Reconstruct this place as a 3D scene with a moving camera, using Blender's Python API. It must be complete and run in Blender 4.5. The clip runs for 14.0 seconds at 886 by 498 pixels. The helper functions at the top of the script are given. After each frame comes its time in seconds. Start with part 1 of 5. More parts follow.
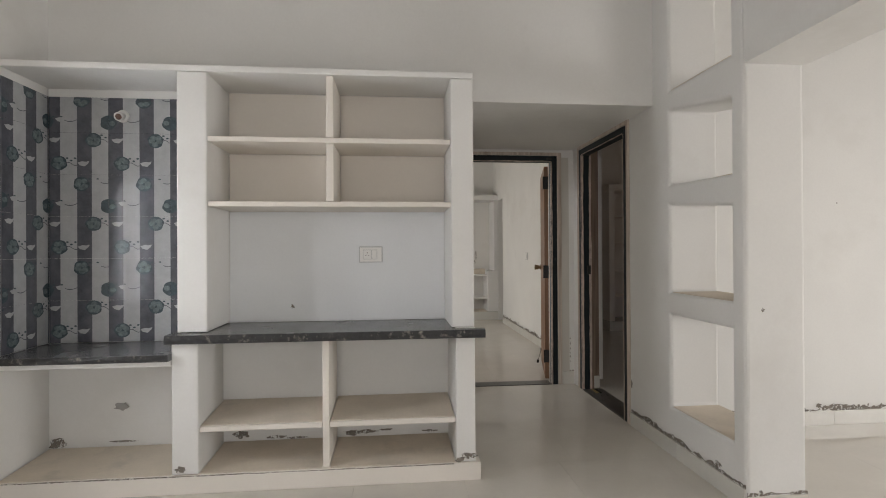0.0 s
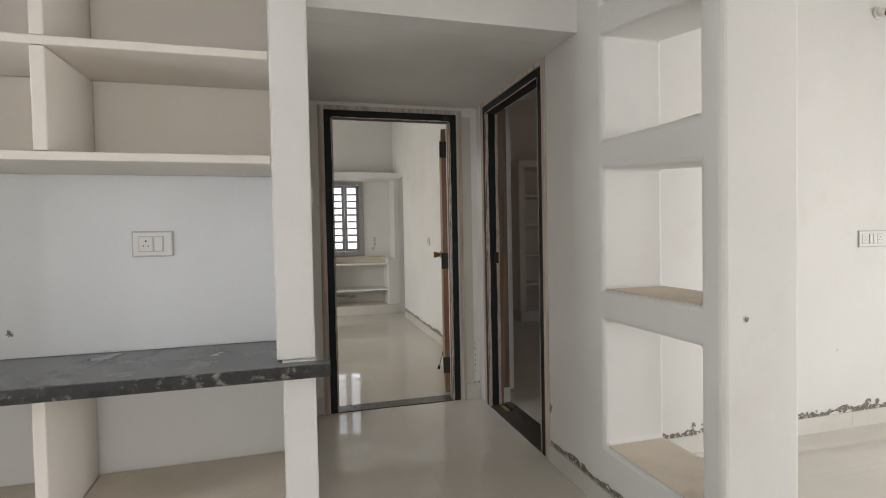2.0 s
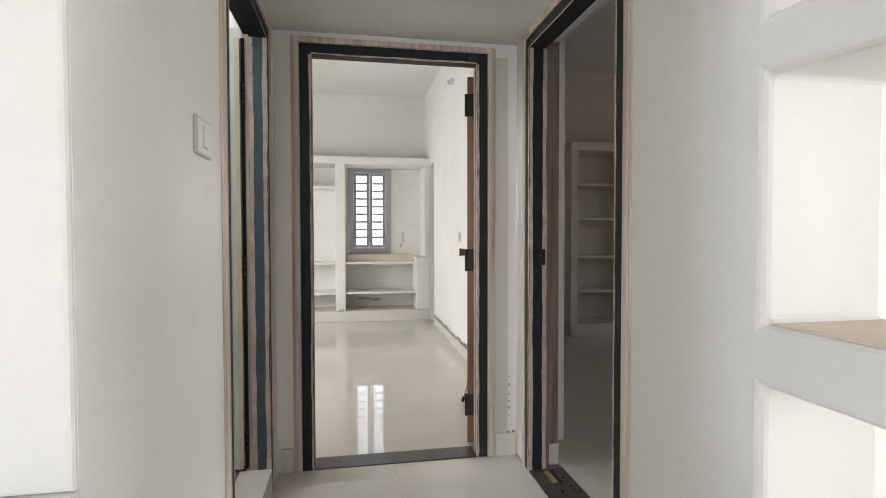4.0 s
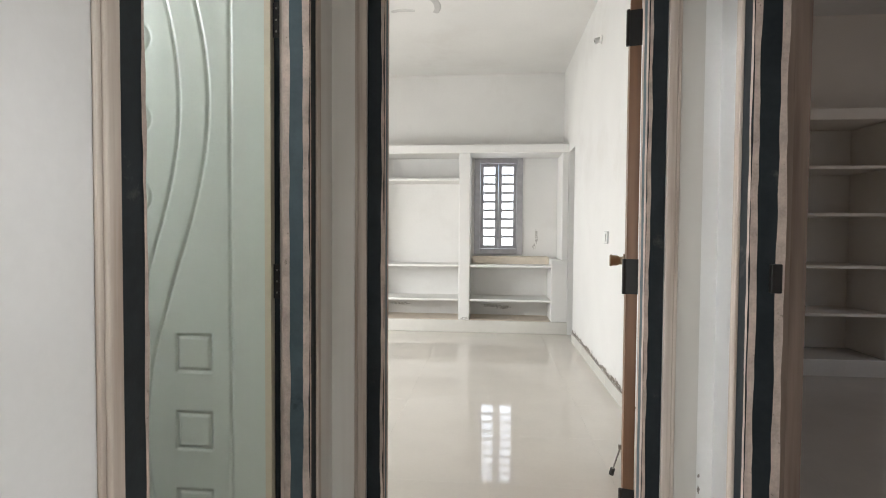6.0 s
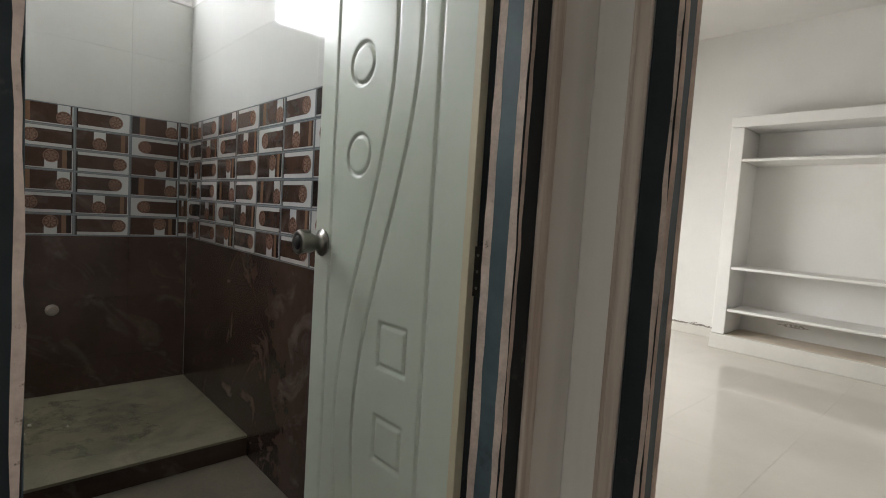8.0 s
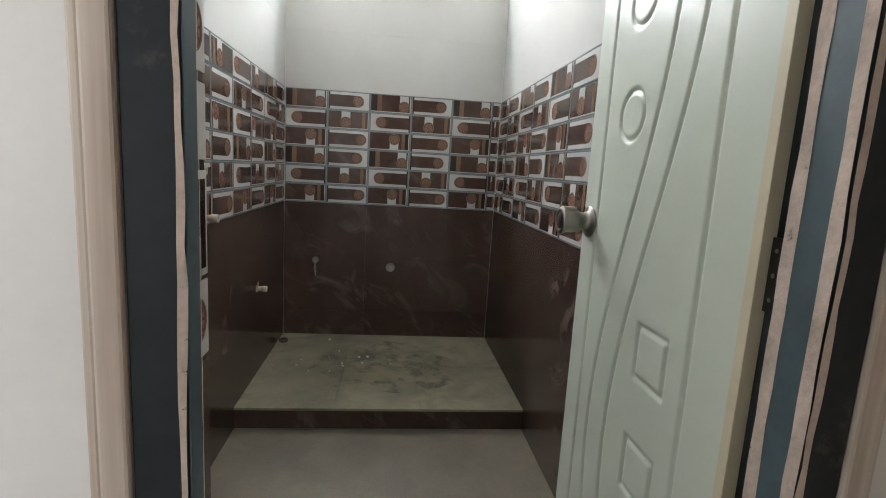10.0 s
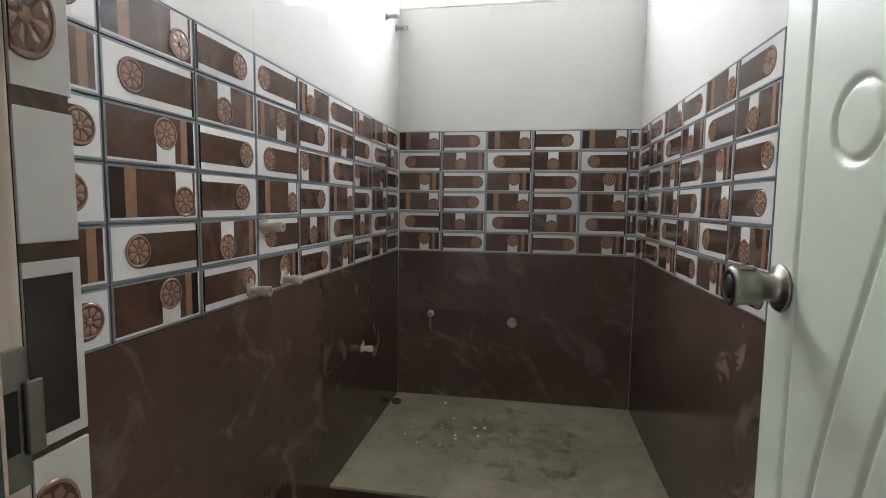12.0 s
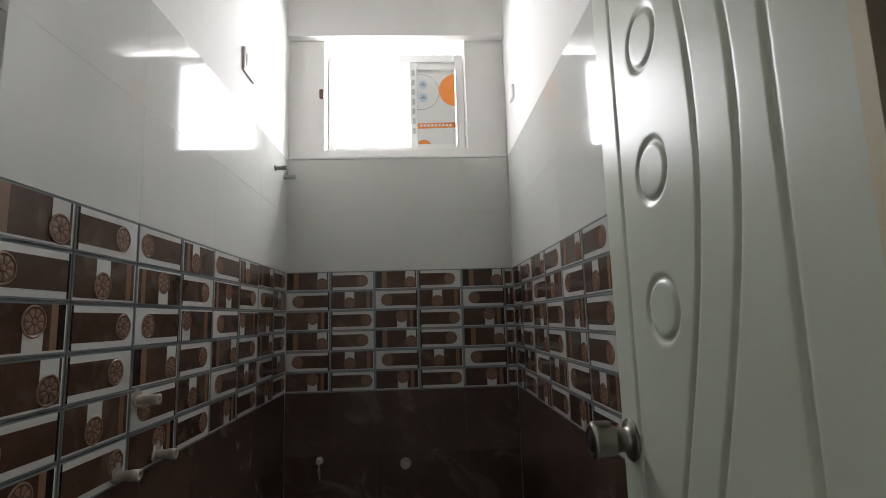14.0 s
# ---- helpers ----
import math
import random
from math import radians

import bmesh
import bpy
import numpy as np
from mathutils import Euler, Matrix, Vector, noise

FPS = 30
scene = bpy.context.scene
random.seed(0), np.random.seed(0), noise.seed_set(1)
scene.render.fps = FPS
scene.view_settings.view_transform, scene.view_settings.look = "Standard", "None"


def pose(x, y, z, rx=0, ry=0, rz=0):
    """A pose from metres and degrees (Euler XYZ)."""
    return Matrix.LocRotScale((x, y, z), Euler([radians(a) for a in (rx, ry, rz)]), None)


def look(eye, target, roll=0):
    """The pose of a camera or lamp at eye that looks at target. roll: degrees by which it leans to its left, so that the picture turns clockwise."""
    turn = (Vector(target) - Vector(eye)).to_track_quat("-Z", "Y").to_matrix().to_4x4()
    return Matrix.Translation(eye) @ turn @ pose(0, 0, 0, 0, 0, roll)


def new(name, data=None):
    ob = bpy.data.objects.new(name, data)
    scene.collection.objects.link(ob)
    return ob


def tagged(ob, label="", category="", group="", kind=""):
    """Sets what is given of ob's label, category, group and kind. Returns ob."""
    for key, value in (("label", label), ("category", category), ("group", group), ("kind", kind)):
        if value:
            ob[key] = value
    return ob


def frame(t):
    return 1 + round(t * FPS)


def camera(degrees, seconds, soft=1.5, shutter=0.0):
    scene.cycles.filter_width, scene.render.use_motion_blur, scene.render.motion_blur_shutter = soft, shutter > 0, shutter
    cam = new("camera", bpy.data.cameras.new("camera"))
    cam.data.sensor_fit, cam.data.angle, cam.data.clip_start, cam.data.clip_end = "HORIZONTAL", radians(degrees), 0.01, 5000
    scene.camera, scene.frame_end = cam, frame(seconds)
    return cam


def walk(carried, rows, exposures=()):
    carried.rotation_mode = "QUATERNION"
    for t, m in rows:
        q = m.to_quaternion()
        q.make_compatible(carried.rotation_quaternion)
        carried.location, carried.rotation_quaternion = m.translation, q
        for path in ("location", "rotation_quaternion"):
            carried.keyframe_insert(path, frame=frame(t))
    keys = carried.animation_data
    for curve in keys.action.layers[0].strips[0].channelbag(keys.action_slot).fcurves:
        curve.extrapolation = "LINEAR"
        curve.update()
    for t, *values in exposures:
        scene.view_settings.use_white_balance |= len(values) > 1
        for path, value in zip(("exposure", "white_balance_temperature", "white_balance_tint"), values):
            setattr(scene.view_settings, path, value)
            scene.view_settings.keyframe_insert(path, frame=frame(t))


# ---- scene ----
cam = camera(82.6, 14.0, soft=1.0)
METRES, EYE, TILT, LEAN, TURN = 4.78, 1.27, 0.0, 0.0, -5.6
ROWS = [
    (0.0, 0.0, 0.0, 0.0, 0.0, 0.21, 0.33),
    (0.5, 0.02, 0.0454, -0.0046, -5.63, -0.7, 0.29),
    (1.0, 0.052, 0.1058, -0.0032, -6.32, -0.14, 0.2),
    (1.5, 0.0599, 0.1558, -0.0045, -7.17, -0.44, 0.68),
    (2.0, 0.068, 0.2161, -0.0016, -9.75, -1.58, 1.12),
    (4.5, 0.1434, 0.4893, -0.0164, -0.47, -1.25, -0.16),
    (5.0, 0.1466, 0.5385, -0.0129, 3.78, -0.33, -0.32),
    (5.5, 0.1405, 0.5907, -0.0098, 4.76, -1.16, -0.36),
    (6.0, 0.1458, 0.6404, -0.0132, 11.03, -1.72, -0.39),
    (6.5, 0.1636, 0.69, -0.0119, 22.76, -0.98, -0.78),
    (7.0, 0.1592, 0.722, -0.0159, 32.24, -2.68, -1.69),
    (7.5, 0.1528, 0.763, -0.0186, 40.34, -4.49, -3.09),
    (8.0, 0.145, 0.7906, -0.0198, 53.25, -4.05, -3.62),
    (8.5, 0.147, 0.8187, -0.0185, 68.74, -3.54, -3.31),
    (9.0, 0.1478, 0.8311, -0.0196, 77.84, -4.77, -3.05),
    (11.5, 0.0614, 0.8437, -0.0195, 102.72, -9.06, -2.15),
    (12.0, 0.0536, 0.8503, -0.0146, 105.66, -5.09, -0.7),
    (12.5, 0.051, 0.851, -0.0071, 107.39, -0.45, 0.58),
    (13.0, 0.0524, 0.8534, -0.0008, 106.69, 4.28, 1.05),
    (13.5, 0.0581, 0.8564, 0.0036, 102.46, 7.04, 0.77),
    (14.0, 0.0707, 0.8543, 0.0083, 93.27, 7.81, 1.62),
]
EXPOSURES = [(0.0, -0.36, 6560, 12), (0.5, -0.07, 6520, 12), (1.0, -0.12, 6520, 12), (2.0, -0.14, 6450, 11), (3.4, 0.2, 6400, 10), (4.5, 0.92, 6100, 10), (6.0, 0.86, 6080, 10), (7.5, 0.26, 6250, 10), (9.0, 0.52, 6200, 10), (11.5, 1.38, 6110, 13), (12.0, 1.08, 6110, 13), (12.5, 0.65, 6250, 12), (13.5, -0.22, 6300, 11), (14.0, -0.42, 6350, 12)]
walk(cam, [(t, pose(0, 0, EYE, TILT, LEAN, TURN) @ pose(METRES * x, METRES * y, METRES * z, 90 + pitch, roll, yaw)) for t, x, y, z, yaw, pitch, roll in ROWS], EXPOSURES)

# ---- light ----
world = bpy.data.worlds.new("sky")
scene.world = world
world.use_nodes = True
wn, wl = world.node_tree.nodes, world.node_tree.links
sky = wn.new("ShaderNodeTexSky")
sky.sky_type, sky.sun_disc = "NISHITA", False
sky.sun_elevation, sky.sun_rotation = radians(50), radians(200)
sky.air_density, sky.dust_density = 1.0, 3.0
wl.new(sky.outputs[0], wn["Background"].inputs[0])
wn["Background"].inputs[1].default_value = 0.15


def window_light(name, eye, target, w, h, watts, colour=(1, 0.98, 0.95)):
    """An area lamp in an opening, for its sky light or as added fill."""
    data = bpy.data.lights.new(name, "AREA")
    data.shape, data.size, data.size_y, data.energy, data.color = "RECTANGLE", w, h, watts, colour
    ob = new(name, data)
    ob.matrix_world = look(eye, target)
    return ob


sun = new("sun", bpy.data.lights.new("sun", "SUN"))
sun.data.energy, sun.data.angle, sun.data.color = 1.0, radians(12), (1, 0.96, 0.9)
sun.matrix_world = look((0, 0, 0), (-0.25, 0.6, -0.8))

window_light("daylight_back", (-0.35, -2.6, 1.25), (-0.35, 0, 0.1), 1.3, 1.7, 44)
window_light("daylight_west", (-2.175, 2.085, 1.35), (0, 2.085, 1.35), 0.6, 1.1, 52, (0.94, 0.97, 1))
window_light("daylight_side", (5.62, 0.6, 1.15), (3.0, 0.6, 0.2), 1.5, 1.7, 105)
window_light("daylight_bedroom", (-2.72, 7.0, 1.35), (-1.5, 7.2, 0.2), 2.0, 1.3, 84, (1, 0.965, 0.90))
window_light("daylight_bedroom_shelf", (1.085, 9.74, 1.57), (1.085, 8, 1.3), 0.6, 1.2, 5)
window_light("daylight_bathroom", (-2.07, 3.9125, 2.541), (-0.6, 3.9125, 2.541), 0.765, 0.63, 48, (1, 0.99, 0.985))
# Fill lamp added at an assumed, unseen east window to lift the dark room.
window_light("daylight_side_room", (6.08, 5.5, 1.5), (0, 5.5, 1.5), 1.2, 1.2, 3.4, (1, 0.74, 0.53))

# ---- materials ----


def material(name, colour, rough=0.6, metal=0.0, vary=0.06, scale=6.0, fine=90.0, bump=0.15, spot=None, spot_amount=0.5, rnd=0.0, coat=0.0, rough_vary=0.08, spec=0.5):
    """A painted or mineral surface: colour varied at two scales, fine relief, and stains of a second colour."""
    m = bpy.data.materials.new(name)
    m.use_nodes = True
    n, l = m.node_tree.nodes, m.node_tree.links
    b = n["Principled BSDF"]
    b.inputs["Metallic"].default_value = metal
    b.inputs["Coat Weight"].default_value = coat
    b.inputs["Specular IOR Level"].default_value = spec
    geo = n.new("ShaderNodeNewGeometry")
    big, small = n.new("ShaderNodeTexNoise"), n.new("ShaderNodeTexNoise")
    big.inputs["Scale"].default_value, big.inputs["Detail"].default_value = scale, 5
    small.inputs["Scale"].default_value, small.inputs["Detail"].default_value = fine, 3
    for k in (big, small):
        l.new(geo.outputs["Position"], k.inputs["Vector"])
    add = n.new("ShaderNodeMath")
    add.operation = "MULTIPLY_ADD"
    l.new(small.outputs[0], add.inputs[0])
    add.inputs[1].default_value = 0.4
    l.new(big.outputs[0], add.inputs[2])
    last = add.outputs[0]
    if rnd:
        info = n.new("ShaderNodeObjectInfo")
        r = n.new("ShaderNodeMath")
        r.operation = "MULTIPLY_ADD"
        l.new(info.outputs["Random"], r.inputs[0])
        r.inputs[1].default_value = rnd
        l.new(last, r.inputs[2])
        last = r.outputs[0]
    ramp = n.new("ShaderNodeMapRange")
    ramp.inputs[1].default_value, ramp.inputs[2].default_value = 0.35, 1.05
    ramp.inputs[3].default_value, ramp.inputs[4].default_value = 1 - vary, 1 + vary
    l.new(last, ramp.inputs[0])
    mul = n.new("ShaderNodeVectorMath")
    mul.operation = "SCALE"
    mul.inputs[0].default_value = colour
    l.new(ramp.outputs[0], mul.inputs["Scale"])
    out = mul.outputs[0]
    if spot:
        patch = n.new("ShaderNodeTexNoise")
        patch.inputs["Scale"].default_value, patch.inputs["Detail"].default_value, patch.inputs["Roughness"].default_value = scale * 0.7, 8, 0.65
        l.new(geo.outputs["Position"], patch.inputs["Vector"])
        cut = n.new("ShaderNodeMapRange")
        cut.inputs[1].default_value, cut.inputs[2].default_value = 0.68 - 0.3 * spot_amount, 0.78 - 0.2 * spot_amount
        cut.clamp = True
        l.new(patch.outputs[0], cut.inputs[0])
        mix = n.new("ShaderNodeMix")
        mix.data_type = "RGBA"
        l.new(cut.outputs[0], mix.inputs["Factor"])
        l.new(out, mix.inputs["A"])
        mix.inputs["B"].default_value = (*spot, 1)
        out = mix.outputs["Result"]
    l.new(out, b.inputs["Base Color"])
    rr = n.new("ShaderNodeMapRange")
    rr.inputs[3].default_value, rr.inputs[4].default_value = max(0.02, rough - rough_vary), min(1, rough + rough_vary)
    l.new(big.outputs[0], rr.inputs[0])
    l.new(rr.outputs[0], b.inputs["Roughness"])
    if bump:
        bp = n.new("ShaderNodeBump")
        bp.inputs["Strength"].default_value, bp.inputs["Distance"].default_value = bump, 0.004
        l.new(add.outputs[0], bp.inputs["Height"])
        l.new(bp.outputs[0], b.inputs["Normal"])
    return m


def grain_material(name, dark, light, rough=0.55, axis=2, stretch=0.06, scale=30, bump=0.1):
    """Wood grain that runs along one axis."""
    m = bpy.data.materials.new(name)
    m.use_nodes = True
    n, l = m.node_tree.nodes, m.node_tree.links
    b = n["Principled BSDF"]
    geo, mp, nz = n.new("ShaderNodeNewGeometry"), n.new("ShaderNodeMapping"), n.new("ShaderNodeTexNoise")
    s = [1, 1, 1]
    s[axis] = stretch
    mp.inputs["Scale"].default_value = s
    nz.inputs["Scale"].default_value, nz.inputs["Detail"].default_value = scale, 6
    l.new(geo.outputs["Position"], mp.inputs[0])
    l.new(mp.outputs[0], nz.inputs["Vector"])
    ramp = n.new("ShaderNodeValToRGB")
    ramp.color_ramp.elements[0].position, ramp.color_ramp.elements[1].position = 0.3, 0.7
    ramp.color_ramp.elements[0].color, ramp.color_ramp.elements[1].color = (*dark, 1), (*light, 1)
    l.new(nz.outputs[0], ramp.inputs[0])
    l.new(ramp.outputs[0], b.inputs["Base Color"])
    b.inputs["Roughness"].default_value = rough
    bp = n.new("ShaderNodeBump")
    bp.inputs["Strength"].default_value, bp.inputs["Distance"].default_value = bump, 0.003
    l.new(nz.outputs[0], bp.inputs["Height"])
    l.new(bp.outputs[0], b.inputs["Normal"])
    return m


PLASTER = material("white_plaster", (0.76, 0.75, 0.725), 0.75, vary=0.05, scale=1.8, fine=70, bump=0.14, spot=(0.715, 0.70, 0.67), spot_amount=0.5)
PLASTER_WARM = material("cream_plaster", (0.785, 0.735, 0.67), 0.75, vary=0.04, scale=3, fine=60, bump=0.14)
COOL_PLASTER = material("cool_white_paint", (0.735, 0.748, 0.758), 0.65, vary=0.05, scale=2.5, fine=70, bump=0.1)
CEMENT_LEDGE = material("unpainted_cement_ledge", (0.68, 0.60, 0.50), 0.85, vary=0.1, scale=5, fine=60, bump=0.3, spot=(0.58, 0.52, 0.44), spot_amount=0.5)
RAW_CEMENT = material("raw_cement", (0.26, 0.235, 0.205), 0.9, vary=0.3, scale=18, fine=120, bump=0.8, spot=(0.5, 0.47, 0.42), spot_amount=0.5)
FLOOR_TILE = material("polished_ivory_tile", (0.65, 0.615, 0.555), 0.04, vary=0.05, scale=3.5, fine=40, bump=0.0, rnd=0.05, rough_vary=0.012, spec=0.31)
FLOOR_JOINT = material("ivory_tile_joint", (0.46, 0.44, 0.395), 0.6, vary=0.08, bump=0.1)
SKIRT_TILE = material("ivory_skirting_tile", (0.66, 0.64, 0.59), 0.15, vary=0.05, scale=5, fine=40, bump=0.02)
FRAME_PAINT = material("charcoal_frame_paint", (0.019, 0.024, 0.027), 0.55, vary=0.35, scale=9, fine=60, bump=0.3, spot=(0.10, 0.095, 0.085), spot_amount=0.22, spec=0.2)
TEAL_PAINT = material("slate_blue_frame_paint", (0.068, 0.098, 0.112), 0.55, vary=0.2, scale=12, fine=80, bump=0.2, spot=(0.03, 0.04, 0.045), spot_amount=0.25, spec=0.3)
TRIM = grain_material("smeared_putty_trim", (0.42, 0.335, 0.27), (0.69, 0.62, 0.54), 0.7, stretch=0.035, scale=45, bump=0.3)
PUTTY = grain_material("warm_putty_plaster", (0.70, 0.665, 0.61), (0.79, 0.765, 0.715), 0.75, stretch=0.05, scale=14, bump=0.15)
STRIP_GREY = grain_material("grey_strip_plaster", (0.545, 0.52, 0.47), (0.61, 0.585, 0.535), 0.75, stretch=0.12, scale=7, bump=0.15)
# Brown wood, darkened: the reveal's shade is put into its colour.
SHADED_WOOD = grain_material("shade_darkened_wood", (0.14, 0.095, 0.07), (0.27, 0.20, 0.155), 0.7, stretch=0.05, scale=30, bump=0.2)
DARK_SILL = material("dark_granite_threshold", (0.06, 0.055, 0.05), 0.3, vary=0.3, scale=30, fine=200, bump=0.05)
GRANITE = material("grey_black_granite", (0.125, 0.127, 0.133), 0.25, vary=0.14, scale=6, fine=300, bump=0.02)
GRANITE_EDGE = material("rough_granite_edge", (0.035, 0.035, 0.036), 0.75, vary=0.4, scale=38, fine=150, bump=0.9, spot=(0.30, 0.275, 0.24), spot_amount=0.42)
DOOR_EDGE = material("beige_door_edge", (0.62, 0.56, 0.41), 0.5, vary=0.06, scale=12, bump=0.05)
MINT = material("pale_mint_laminate", (0.60, 0.65, 0.56), 0.35, vary=0.03, scale=3, fine=120, bump=0.03)
DOOR_WOOD = grain_material("brown_door_veneer", (0.16, 0.075, 0.035), (0.30, 0.155, 0.08), 0.45, stretch=0.04, scale=22)
STEEL = material("brushed_steel", (0.27, 0.255, 0.23), 0.30, metal=1.0, vary=0.1, scale=20, fine=150, bump=0.05)
BLACK_IRON = material("black_iron", (0.02, 0.018, 0.016), 0.5, metal=0.3, vary=0.2, scale=20, bump=0.1)
BRASS = material("dull_brass", (0.30, 0.235, 0.165), 0.4, metal=0.9, vary=0.15, scale=30, bump=0.1)
PLASTIC = material("white_plastic", (0.74, 0.73, 0.70), 0.35, vary=0.02, bump=0.0)
GREY_PLASTIC = material("grey_plastic", (0.30, 0.30, 0.29), 0.4, vary=0.05, bump=0.0)
PVC = material("ivory_pipe", (0.33, 0.29, 0.235), 0.45, vary=0.15, scale=30, bump=0.1)
UPVC = material("white_window_profile", (0.80, 0.80, 0.78), 0.3, vary=0.02, bump=0.0)
WINDOW_GREY = material("grey_window_frame", (0.40, 0.395, 0.41), 0.6, vary=0.15, scale=15, bump=0.2)
WALL_TILE = material("glossy_white_wall_tile", (0.62, 0.63, 0.60), 0.06, vary=0.03, scale=2.5, fine=30, bump=0.0, rough_vary=0.04, spot=(0.66, 0.67, 0.64), spot_amount=0.3)
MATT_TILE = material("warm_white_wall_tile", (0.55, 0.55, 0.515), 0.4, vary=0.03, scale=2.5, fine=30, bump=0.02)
BROWN_TILE = material("glossy_dark_brown_tile", (0.075, 0.047, 0.036), 0.17, vary=0.28, scale=4, fine=25, bump=0.0, rough_vary=0.08, spot=(0.085, 0.062, 0.052), spot_amount=0.32)
WET_FLOOR = material("dusty_grey_bathroom_tile", (0.215, 0.198, 0.138), 0.68, vary=0.36, scale=7, fine=140, bump=0.4, spot=(0.265, 0.25, 0.17), spot_amount=0.45, spec=0.3)
DAMP_FLOOR = material("damp_brown_grey_tile", (0.15, 0.13, 0.095), 0.5, vary=0.36, scale=5, fine=120, bump=0.3, spot=(0.19, 0.175, 0.125), spot_amount=0.45)
GROUT = material("grey_grout", (0.25, 0.27, 0.28), 0.8, vary=0.1, bump=0.2)
DECO_DARK = material("dark_brown_tile_print", (0.075, 0.042, 0.030), 0.14, vary=0.25, scale=25, fine=120, bump=0.0)
DECO_WHITE = material("white_tile_print", (0.56, 0.56, 0.54), 0.14, vary=0.04, scale=25, bump=0.0)
DECO_GREY = material("grey_tile_border", (0.19, 0.21, 0.215), 0.2, vary=0.1, bump=0.0)
DECO_BLACK = material("black_brown_tile_print", (0.03, 0.02, 0.017), 0.14, vary=0.2, bump=0.0)
DECO_TAN = material("tan_tile_stripe", (0.22, 0.13, 0.08), 0.16, vary=0.15, scale=40, bump=0.0)
ROSETTE = material("copper_rosette_print", (0.255, 0.155, 0.11), 0.22, vary=0.2, scale=60, bump=0.1)
ROSETTE_DARK = material("dark_rosette_print", (0.125, 0.07, 0.05), 0.25, vary=0.2, scale=60, bump=0.1)
WASH_DARK = material("charcoal_wash_tile", (0.10, 0.104, 0.12), 0.13, vary=0.3, scale=20, bump=0.0)
WASH_WHITE = material("white_wash_tile", (0.42, 0.425, 0.435), 0.13, vary=0.12, scale=20, bump=0.0)
WASH_TEAL = material("teal_wash_print", (0.135, 0.17, 0.18), 0.16, vary=0.45, scale=45, bump=0.0)
WASH_DEEP = material("deep_teal_wash_print", (0.065, 0.088, 0.10), 0.16, vary=0.3, scale=45, bump=0.0)
# Grey that stands in for curved shadow marks on the ceiling.
CEILING_SHADE = material("grey_ceiling_shade", (0.56, 0.55, 0.53), 0.8, vary=0.06, scale=12, fine=80, bump=0.1)
STICKER = material("white_film", (0.72, 0.72, 0.70), 0.3, vary=0.03, bump=0.0)
ORANGE = material("orange_print", (0.75, 0.25, 0.05), 0.35, vary=0.03, bump=0.0)
YELLOW = material("yellow_plastic", (0.36, 0.27, 0.10), 0.4, vary=0.1, bump=0.05)
OUTSIDE = material("pale_outdoor_ground", (0.45, 0.44, 0.42), 0.9, vary=0.2, scale=0.8, bump=0.2)


def add_film(m, colour, amount):
    """Dried wash marks in slanting streaks over a glazed tile."""
    n, l = m.node_tree.nodes, m.node_tree.links
    b = n["Principled BSDF"]
    base = b.inputs["Base Color"].links[0].from_socket
    geo, mp, nz, cut, mix = n.new("ShaderNodeNewGeometry"), n.new("ShaderNodeMapping"), n.new("ShaderNodeTexNoise"), n.new("ShaderNodeMapRange"), n.new("ShaderNodeMix")
    mp.vector_type = "TEXTURE"
    mp.inputs["Rotation"].default_value = (0.75, 0.75, 0.0)
    mp.inputs["Scale"].default_value = (0.28, 0.28, 1.1)
    nz.inputs["Scale"].default_value, nz.inputs["Detail"].default_value, nz.inputs["Roughness"].default_value, nz.inputs["Distortion"].default_value = 2.0, 8, 0.62, 0.9
    cut.inputs[1].default_value, cut.inputs[2].default_value, cut.inputs[4].default_value = 0.54, 0.76, amount
    mix.data_type = "RGBA"
    mix.inputs["B"].default_value = (*colour, 1)
    l.new(geo.outputs["Position"], mp.inputs[0])
    l.new(mp.outputs[0], nz.inputs["Vector"])
    l.new(nz.outputs[0], cut.inputs[0])
    l.new(cut.outputs[0], mix.inputs["Factor"])
    l.new(base, mix.inputs["A"])
    l.new(mix.outputs["Result"], b.inputs["Base Color"])


add_film(BROWN_TILE, (0.28, 0.245, 0.22), 0.42)
add_film(WET_FLOOR, (0.12, 0.10, 0.072), 0.75)
add_film(DECO_DARK, (0.30, 0.26, 0.23), 0.3)


def glass_material(name, rough):
    m = bpy.data.materials.new(name)
    m.use_nodes = True
    b = m.node_tree.nodes["Principled BSDF"]
    b.inputs["Base Color"].default_value = (0.93, 0.95, 0.97, 1)
    b.inputs["Roughness"].default_value = rough
    b.inputs["Transmission Weight"].default_value = 1
    b.inputs["IOR"].default_value = 1.45
    return m


def smear_material(name, colour, amount=0.5, scale=55, soft=0.0):
    """Cement smeared on plaster, broken up at its edges."""
    m = material(name, colour, 0.9, vary=0.35, scale=20, fine=140, bump=0.7)
    n, l = m.node_tree.nodes, m.node_tree.links
    geo, nz, cut = n.new("ShaderNodeNewGeometry"), n.new("ShaderNodeTexNoise"), n.new("ShaderNodeMapRange")
    nz.inputs["Scale"].default_value, nz.inputs["Detail"].default_value, nz.inputs["Roughness"].default_value = scale, 6, 0.7
    l.new(geo.outputs["Position"], nz.inputs["Vector"])
    cut.inputs[1].default_value, cut.inputs[2].default_value = 0.50 - 0.2 * amount, 0.62 - 0.2 * amount + soft
    l.new(nz.outputs[0], cut.inputs[0])
    l.new(cut.outputs[0], n["Principled BSDF"].inputs["Alpha"])
    return m


